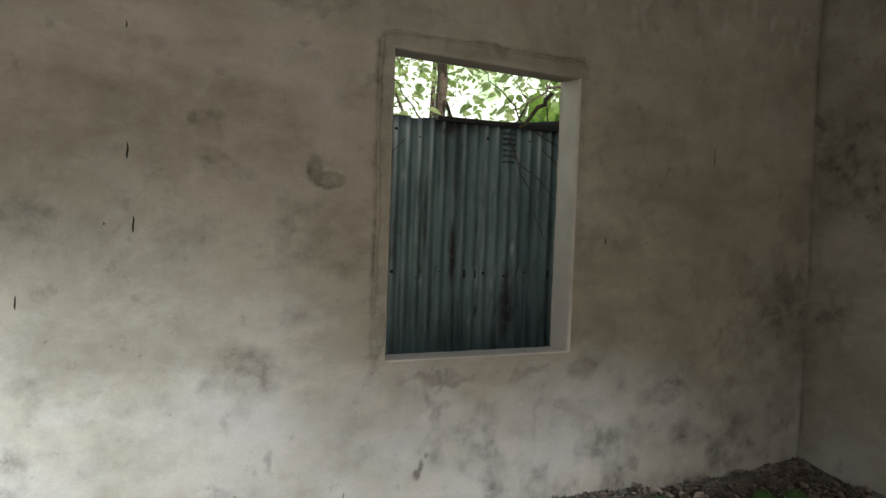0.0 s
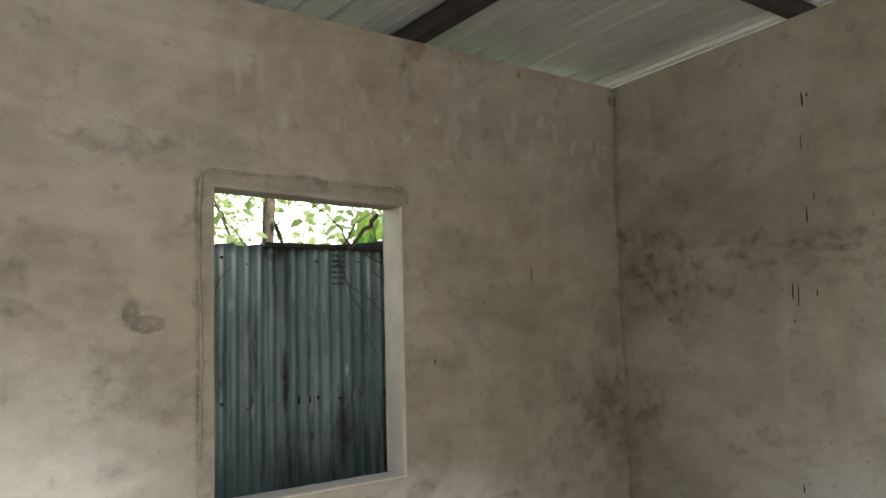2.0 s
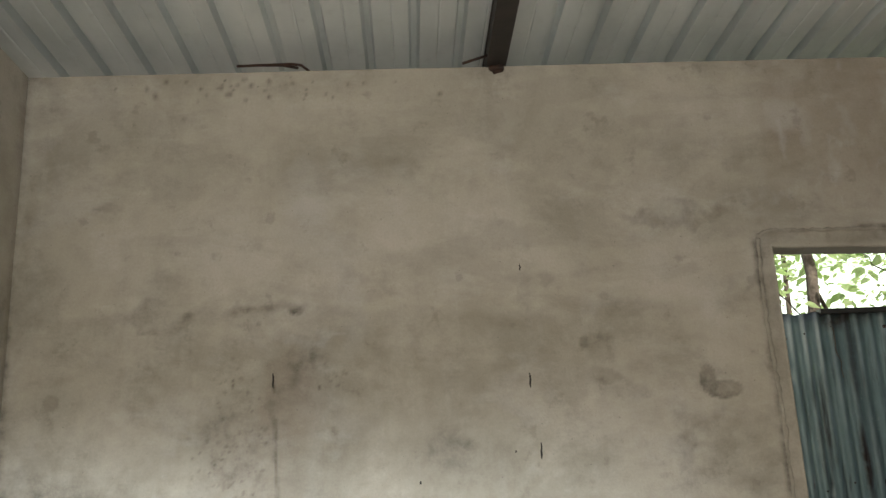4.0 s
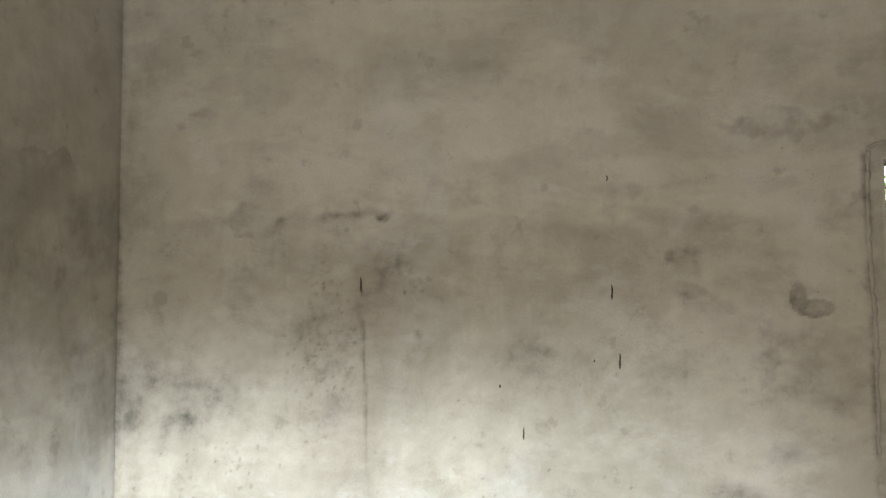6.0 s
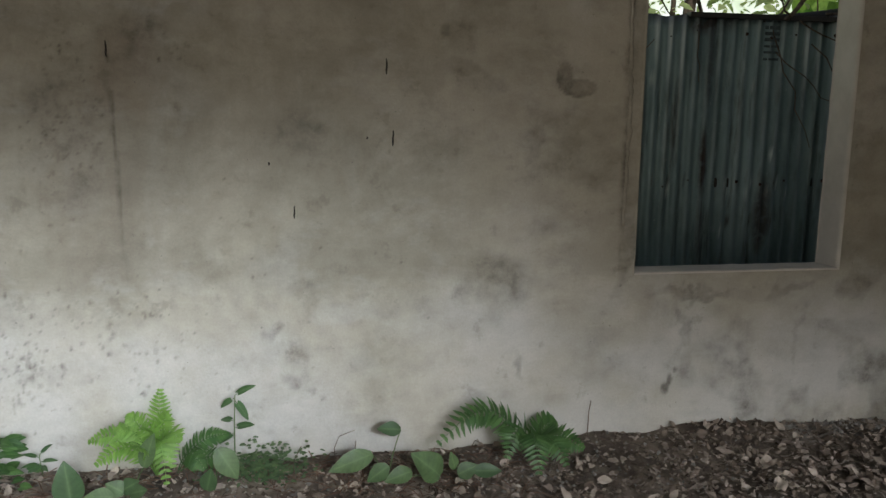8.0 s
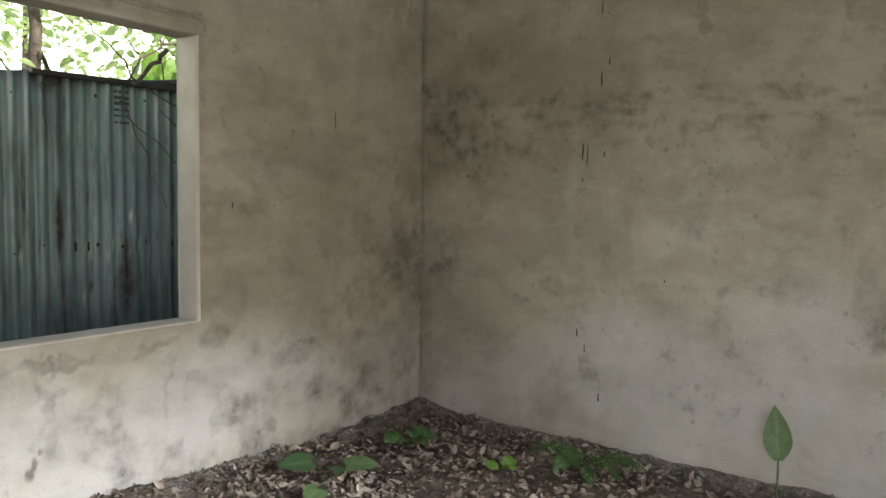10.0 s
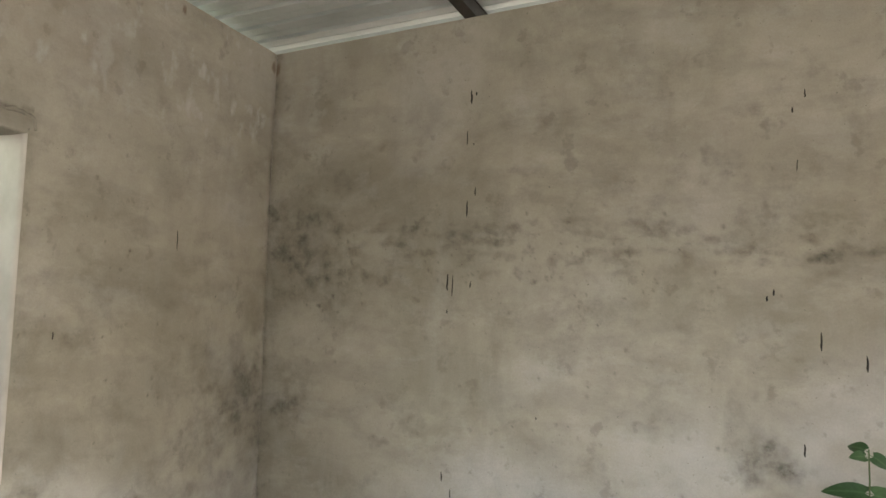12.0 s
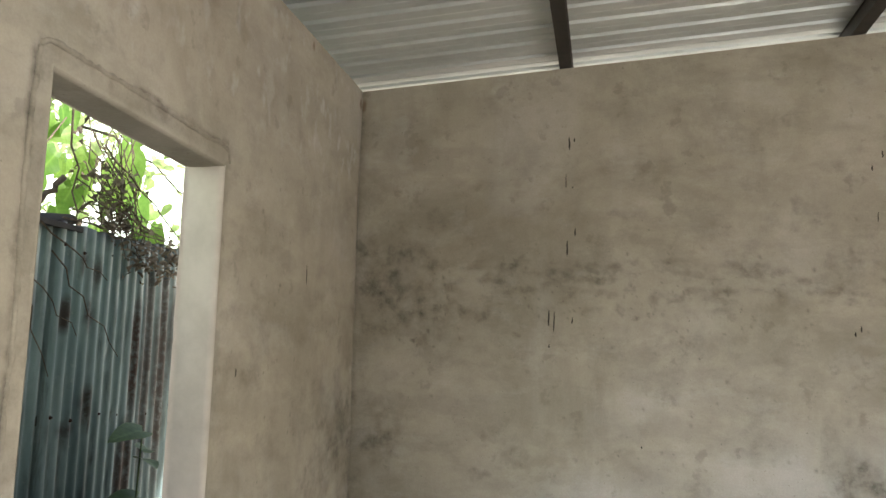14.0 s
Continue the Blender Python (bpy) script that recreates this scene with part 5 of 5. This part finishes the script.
# ---- marks on the walls ----
def drips(name, wall, rows, label):
    """Thin dark runs of dried cement standing a few millimetres proud of a wall: (along, top, length)."""
    pieces = []
    rng = random.Random(len(rows))
    for along, top, long in rows:
        w = rng.uniform(0.0024, 0.0036) if wall == "north" else rng.uniform(0.0027, 0.0042)
        pts = [(along + rng.uniform(-0.002, 0.002), top - long * k / 4) for k in range(5)]
        pts = [(p, 0.0, q) if wall == "north" else (EAST, p, q) for p, q in pts]
        pieces.append(tube(pts, [w * 0.5, w, w * 1.15, w * 1.2, w * 0.5], 6))
    return tagged(part(name, mesh_of(name, *joined(pieces), DRIP, True), DRIP, None), label, "drip marks", kind="stuff")


drips("drip_marks", "north", [(2.064, 2.08, 0.03), (2.075, 1.63, 0.06), (2.101, 1.355, 0.062), (1.712, 1.06, 0.05), (4.319, 1.32, 0.035), (5.03, 1.82, 0.10), (1.05, 1.67, 0.06), (1.62, 1.23, 0.012), (2.0, 1.33, 0.01)], "short dark dried drips on the plaster")
drips("side_wall_drips", "east", [(-1.241, 2.65, 0.075), (-1.268, 2.64, 0.02), (-1.222, 2.43, 0.085), (-1.26, 2.36, 0.012), (-1.229, 2.05, 0.09), (-1.273, 2.12, 0.045), (-1.127, 1.66, 0.09), (-1.156, 1.65, 0.11), (-1.256, 1.62, 0.035), (-1.13, 1.47, 0.02),
                                 (-2.875, 2.52, 0.04), (-2.837, 2.20, 0.065), (-2.821, 2.44, 0.03), (-2.923, 1.40, 0.085), (-3.105, 1.30, 0.07), (-2.849, 0.90, 0.055), (-1.172, 0.55, 0.06), (-1.121, 0.63, 0.05), (-1.264, 0.28, 0.05),
                                 (-2.68, 0.56, 0.04), (-2.729, 1.59, 0.03), (-2.70, 1.56, 0.025), (-1.62, 0.94, 0.012)], "short dark dried drips on the side wall")

for label, pts in (
    ("bent rusty reinforcing bar lying on the wall head", [(0.89, -0.02, 2.995), (1.0, -0.015, 3.0), (1.12, -0.01, 3.005), (1.165, 0.0, 3.003), (1.20, 0.03, 2.985)]),
    ("straight rusty reinforcing bar lying on the wall head", [(0.96, 0.0, 3.008), (1.08, 0.01, 3.01), (1.15, 0.02, 3.0)]),
    ("rusty bar end poking out under the rafter", [(1.87, -0.015, 2.985), (1.94, -0.02, 3.005), (2.005, -0.02, 3.025)]),
):
    tagged(part("rebar", mesh_of("rebar", *tube(pts, [0.006] * len(pts), 8), RUSTY_STEEL, True), RUSTY_STEEL, None), label, "rebar", "loose reinforcing bars")
bm = bmesh.new()
bmesh.ops.create_icosphere(bm, subdivisions=2, radius=0.03)
for v in bm.verts:
    v.co = Vector((2.02 + v.co.x * 1.3, -0.012 + v.co.y * 0.6, 2.958 + v.co.z * 0.6)) + Vector((1, 0, 1)) * noise.noise(v.co * 60) * 0.012
tagged(part("rust_lump", bm, RUSTY_STEEL, None), "rusty weld lump under the rafter end", "weld")


# ---- print on the fence ----
stamp = tagged(new("printed_stamp"), "faded dark block of unreadable print on zinc", "print")
stamp.location = (4.47, FENCE_Y - 0.014, 1.74)
for z, gaps in ((0.24, (0.0, 0.05, 0.08)), (0.20, (0.0, 0.03)), (0.165, (0.0, 0.06)), (0.13, (0.0,)), (0.095, (0.0, 0.045)), (0.06, (0.0,)), (0.02, (0.0, 0.035))):
    for k, g in enumerate(gaps):
        end = gaps[k + 1] - 0.008 if k + 1 < len(gaps) else 0.098
        part("print_bar", box(g, end, -0.001, 0.001, z, z + (0.02 if z > 0.1 else 0.013)), INK, stamp)


# ---- above and beyond the fence ----
def limb(points, r0, r1, sides=8):
    n = len(points) - 1
    return tube(points, [r0 + (r1 - r0) * i / n for i in range(n + 1)], sides)


def wander(a, b, bend, n, rng):
    a, b = Vector(a), Vector(b)
    return [a.lerp(b, i / n) + (Vector((rng.uniform(-1, 1), rng.uniform(-1, 1), rng.uniform(-1, 1))) * bend if 0 < i < n else Vector()) for i in range(n + 1)]


def leaf_cloud(rng, centres, count, size, spread, nearest=-9.0):
    """Many separate leaves round branch ends, in every attitude, with gaps."""
    pieces = []
    for _ in range(count):
        c = Vector(rng.choice(centres))
        p = c + Vector((rng.gauss(0, spread), rng.gauss(0, spread), rng.gauss(0, spread * 0.7)))
        a = rng.uniform(0, 6.28)
        long = size * rng.uniform(0.6, 1.3)
        if p.y < nearest:
            continue
        pieces.append(placed(blade(long, long * rng.uniform(0.45, 0.7), 0.2, 0.4, False, 3), facing(p, (math.cos(a), math.sin(a), rng.uniform(-0.8, 0.3)), (rng.uniform(-0.6, 0.6), rng.uniform(-1, 0.2), rng.uniform(0.2, 1)))))
    return joined(pieces)


def tree(label, x, y, height, lean, trunk_r, crown, leaves, size, seed, spread=0.4):
    rng = random.Random(seed)
    thing = tagged(new("tree"), label, "tree", "trees behind the fence")
    thing.location = (x, y, -0.05)
    top = Vector((lean[0], lean[1], height))
    spine = wander((0, 0, 0), top, 0.05, 9, rng)
    part("trunk", mesh_of("trunk", *limb(spine, trunk_r, trunk_r * 0.35, 10), BARK, True), BARK, thing)
    ends = []
    for k in range(crown):
        s = spine[rng.randint(4, 9)]
        a = rng.uniform(0, 6.28)
        e = s + Vector((math.cos(a) * rng.uniform(0.5, 1.7), math.sin(a) * rng.uniform(0.4, 1.4), rng.uniform(-0.7, 0.9)))
        way = wander(s, e, 0.08, 5, rng)
        part("branch", mesh_of("branch", *limb(way, trunk_r * 0.3, 0.006, 6), BARK, True), BARK, thing)
        ends += way[2:]
    part("crown", mesh_of("crown", *leaf_cloud(rng, ends, leaves, size, spread, 1.55 - y), LEAF_TREE), LEAF_TREE, thing)
    return thing


tree("slim grey-barked tree rising behind the fence", 4.80, 2.6, 3.9, (-0.25, 0.1), 0.075, 11, 420, 0.115, 31)
tree("leafy young tree behind the fence", 6.9, 3.6, 4.2, (-0.3, 0.0), 0.06, 12, 560, 0.13, 32, 0.45)
tree("leafy tree with pale gaps behind the fence", 4.9, 5.8, 5.4, (0.5, 0.2), 0.08, 14, 900, 0.14, 33, 0.6)
tree("slender tree beyond the fence", 9.0, 5.2, 5.0, (-0.4, 0.2), 0.08, 12, 620, 0.11, 34, 0.6)
tree("leafy tree beyond the fence", 3.3, 5.0, 4.6, (0.2, 0.1), 0.07, 12, 520, 0.13, 35, 0.55)
tree("leafy young tree with pale leaves behind the fence", 7.6, 3.0, 3.4, (-0.2, 0.1), 0.05, 12, 420, 0.14, 39, 0.4)
tree("far leafy tree beyond the fence", 11.2, 9.0, 6.5, (-0.6, 0.1), 0.1, 16, 1900, 0.13, 36, 0.9)
tree("far leafy tree beyond the lot", 12.5, 8.0, 6.0, (0.2, 0.1), 0.1, 16, 900, 0.15, 37, 0.9)
tree("far tree with pale hazy leaves", 7.6, 14.0, 8.0, (0.3, 0.1), 0.09, 18, 1700, 0.16, 43, 1.1)
tree("far tree with pale hazy leaves", 10.5, 15.0, 8.5, (0.2, 0.1), 0.09, 18, 1700, 0.16, 44, 1.1)
tree("far tree with a thin crown", 4.6, 10.0, 6.5, (0.0, 0.1), 0.1, 14, 700, 0.15, 38, 0.9)

rng = random.Random(41)
for label, a, b, r0, r1 in (
    ("broken dead branch propped on the fence top", (4.55, 1.22, 1.99), (4.78, 1.2, 2.23), 0.012, 0.016),
    ("bare drooping branch across the window view", (4.57, 1.18, 2.0), (4.22, 1.22, 2.36), 0.006, 0.003),
    ("thin bare branch leaning over the fence", (3.89, 1.3, 1.985), (3.55, 1.2, 2.33), 0.005, 0.003),
    ("thin bare branch hanging before the zinc", (4.50, 1.30, 2.005), (4.74, 1.16, 1.25), 0.005, 0.002),
    ("thin bare twig hanging before the zinc", (4.49, 1.19, 1.80), (4.95, 1.18, 1.45), 0.004, 0.002),
    ("thin bare twig trailing over the zinc", (4.62, 1.18, 1.98), (5.15, 1.17, 1.75), 0.005, 0.002),
    ("thin bare twig crossing the zinc", (3.55, 1.2, 1.62), (3.85, 1.30, 1.985), 0.003, 0.002),
    ("short hanging twig before the zinc", (4.05, 1.30, 1.985), (4.02, 1.2, 1.62), 0.004, 0.002),
    ("thin bare branch hanging over the fence", (4.86, 1.25, 2.75), (5.05, 1.31, 1.99), 0.007, 0.004),
    ("bare twig trailing along the fence top", (4.8, 1.2, 2.03), (5.7, 1.18, 2.05), 0.006, 0.003),
    ("bare vine stem crossing above the fence", (5.15, 1.25, 2.5), (5.95, 1.2, 2.08), 0.006, 0.004),
    ("bare vine stem across the zinc", (4.7, 1.17, 1.85), (5.3, 1.17, 1.35), 0.004, 0.002),
):
    tagged(part("bare_branch", mesh_of("bare_branch", *limb(wander(a, b, 0.018, 7, rng), r0, r1, 7), TWIG, True), TWIG, None), label, "branch", "bare branches at the fence")
pole = tagged(part("pole", mesh_of("pole", *tube([(4.45, 1.335, 1.995), (4.75, 1.33, 2.02), (5.03, 1.325, 2.06)], [0.03, 0.03, 0.03], 14), BLACK_STEEL, True), BLACK_STEEL, None), "dark round pole lying along the fence top", "pole")

# A climbing vine with large heart-shaped leaves over the fence, and its withered part.
vine = tagged(new("climbing_vine"), "climbing vine with large sunlit heart-shaped leaves", "vine")
vine.location = (5.2, 1.6, 0.0)
VINE_LEAVES = (
    (4.72, 1.45, 2.22, 250, 0.17), (4.84, 1.5, 2.30, 200, 0.19), (4.95, 1.42, 2.22, 280, 0.20), (5.02, 1.42, 2.13, 300, 0.20), (4.88, 1.6, 2.50, 240, 0.17), (5.12, 1.5, 2.42, 310, 0.16), (5.25, 1.5, 2.30, 250, 0.17),
    (5.35, 1.5, 2.52, 260, 0.16), (5.45, 1.6, 2.36, 290, 0.18), (4.62, 1.5, 2.10, 220, 0.16), (4.6, 1.6, 2.42, 270, 0.18), (5.95, 1.6, 2.55, 280, 0.34), (6.10, 1.65, 2.38, 300, 0.36), (6.2, 1.6, 2.2, 260, 0.30), (5.6, 1.9, 2.6, 240, 0.2), (5.56, 1.46, 2.50, 285, 0.34), (5.78, 1.5, 2.62, 270, 0.26),
    (4.75, 1.9, 2.65, 240, 0.2), (5.05, 1.95, 2.7, 290, 0.22), (5.3, 2.0, 2.8, 270, 0.22), (5.7, 2.1, 2.9, 250, 0.25),
)
for x, y, z, turn, long in VINE_LEAVES:
    a = radians(turn)
    if x < 5.0 and y < 1.8:
        x, y, z, long = 1.53 + (x - 1.53) * 1.42, 2.75, 1.385 + (z - 1.385) * 1.42, long * 1.42
    m = facing((x - 5.2, y - 1.6, z), (math.cos(a), 0.15, math.sin(a)), (rng.uniform(-0.5, 0.1), -0.8, 0.45))
    part("leaf", mesh_of("leaf", *placed(blade(long, long * 0.85, 0.15, 0.3, True, wave=0.05), m), LEAF_LIME, True), LEAF_LIME, vine)
for k in range(40):
    x, y, z = rng.uniform(5.4, 7.2), rng.uniform(1.9, 2.8), rng.uniform(2.1, 3.3)
    a, long = radians(rng.uniform(200, 330)), rng.uniform(0.14, 0.26)
    m = facing((x - 5.2, y - 1.6, z), (math.cos(a), 0.15, math.sin(a)), (rng.uniform(-0.6, 0.2), -0.8, 0.45))
    part("leaf", mesh_of("leaf", *placed(blade(long, long * 0.85, 0.15, 0.3, True, 6, 0.05), m), LEAF_LIME, True), LEAF_LIME, vine)
for a, b in (((-0.6, 0, 1.9), (0.2, 0.1, 2.75)), ((-0.1, 0, 1.9), (0.6, 0.1, 2.7)), ((0.9, 0.1, 0.0), (0.8, 0.0, 2.6)), ((0.3, 0.05, 2.5), (1.0, 0.0, 2.2)), ((0.0, 0.0, 0.0), (-0.2, 0.0, 2.3))):
    part("vine_stem", mesh_of("vine_stem", *limb(wander(a, b, 0.03, 8, rng), 0.008, 0.005, 6), TWIG, True), TWIG, vine)

withered = tagged(new("withered_vine"), "withered brown tangle of dead vine draped over the fence", "vine")
withered.location = (5.42, 1.3, 0.0)
for k in range(42):
    a = (rng.uniform(-0.30, 0.20), rng.uniform(0.0, 0.2), rng.uniform(2.2, 2.75))
    b = (rng.uniform(-0.15, 0.35), rng.uniform(-0.12, 0.05), rng.uniform(1.75, 2.12))
    if k % 3 == 0:
        a, b = (rng.uniform(-0.5, 0.1), rng.uniform(-0.08, 0.05), rng.uniform(2.02, 2.2)), (rng.uniform(0.2, 0.9), rng.uniform(-0.08, 0.05), rng.uniform(1.95, 2.15))
    part("vine_stem", mesh_of("vine_stem", *limb(wander(a, b, 0.05, 7, rng), 0.0045, 0.0018, 5), TWIG, True), TWIG, withered)
centres = [(rng.uniform(-0.08, 0.08) - 0.09 * k / 12, rng.uniform(-0.06, 0.08), 1.98 + 0.6 * k / 12) for k in range(9)] + [(0.05 + 0.07 * k, rng.uniform(-0.08, 0.02), 1.97 + rng.uniform(-0.10, 0.06)) for k in range(9)]
part("dead_foliage", mesh_of("dead_foliage", *leaf_cloud(rng, centres, 620, 0.045, 0.06), LEAF_DEAD_VINE), LEAF_DEAD_VINE, withered)

alley_plant = tagged(new("alley_plant"), "broad-leaved green plant growing at the fence foot", "plant")
alley_plant.location = (5.35, 1.05, 0.0)
for z, turn, long in ((0.95, 180, 0.26), (0.80, 250, 0.2), (0.6, 160, 0.24), (0.85, 20, 0.2)):
    a = radians(turn)
    m = facing((0.05, 0.0, z), (math.cos(a), math.sin(a) * 0.6, 0.05), (-0.1, -0.5, 0.85))
    part("leaf", mesh_of("leaf", *placed(blade(long, long * 0.55, 0.2, 0.4, True, wave=0.05), m), LEAF_BROAD, True), LEAF_BROAD, alley_plant)
part("stem", stem_mesh("stem", bent((0, 0, -0.05), (0.05, 0, 0.95), 0.0), 0.008, 0.004, STALK), STALK, alley_plant)

# Glowing backdrop sheet far beyond the trees, painted as bright haze and far foliage.
haze, ht, hb = nodes_of("glowing_haze", 1.0)
em = ht.nodes.new("ShaderNodeEmission")
em.inputs["Strength"].default_value = 2.2
ht.links.new(ramp(ht, noise_tex(ht, 0.16, 7, 0.7), (0.40, (0.97, 1.0, 0.97)), (0.52, (0.74, 0.86, 0.66)), (0.66, (0.40, 0.58, 0.28))), em.inputs["Color"])
ht.links.new(em.outputs["Emission"], ht.nodes["Material Output"].inputs["Surface"])
tagged(part("backdrop", mesh_of("backdrop", [(-150, 70, -5), (180, 70, -5), (180, 70, 80), (-150, 70, 80)], [(0, 1, 2, 3)], haze), haze, None), "glowing backdrop sheet painted as bright haze and far foliage", "sky", kind="structure")

# Unseen pale slabs added outside the side walls and before the doorway to bounce sunlight.
for x0, x1, y0, y1 in ((EAST + 0.2, EAST + 4.0, -9.0, -0.3), (-4.0, -0.2, -9.0, -0.3), (-0.19, EAST + 0.19, -10.0, SOUTH - 0.2)):
    tagged(part("bounce_slab", box(x0, x1, y0, y1, -0.2, 0.03, 0.01), PALE_BOUNCE, None), "unseen pale slab added outside to bounce sunlight", "pavement", kind="structure")
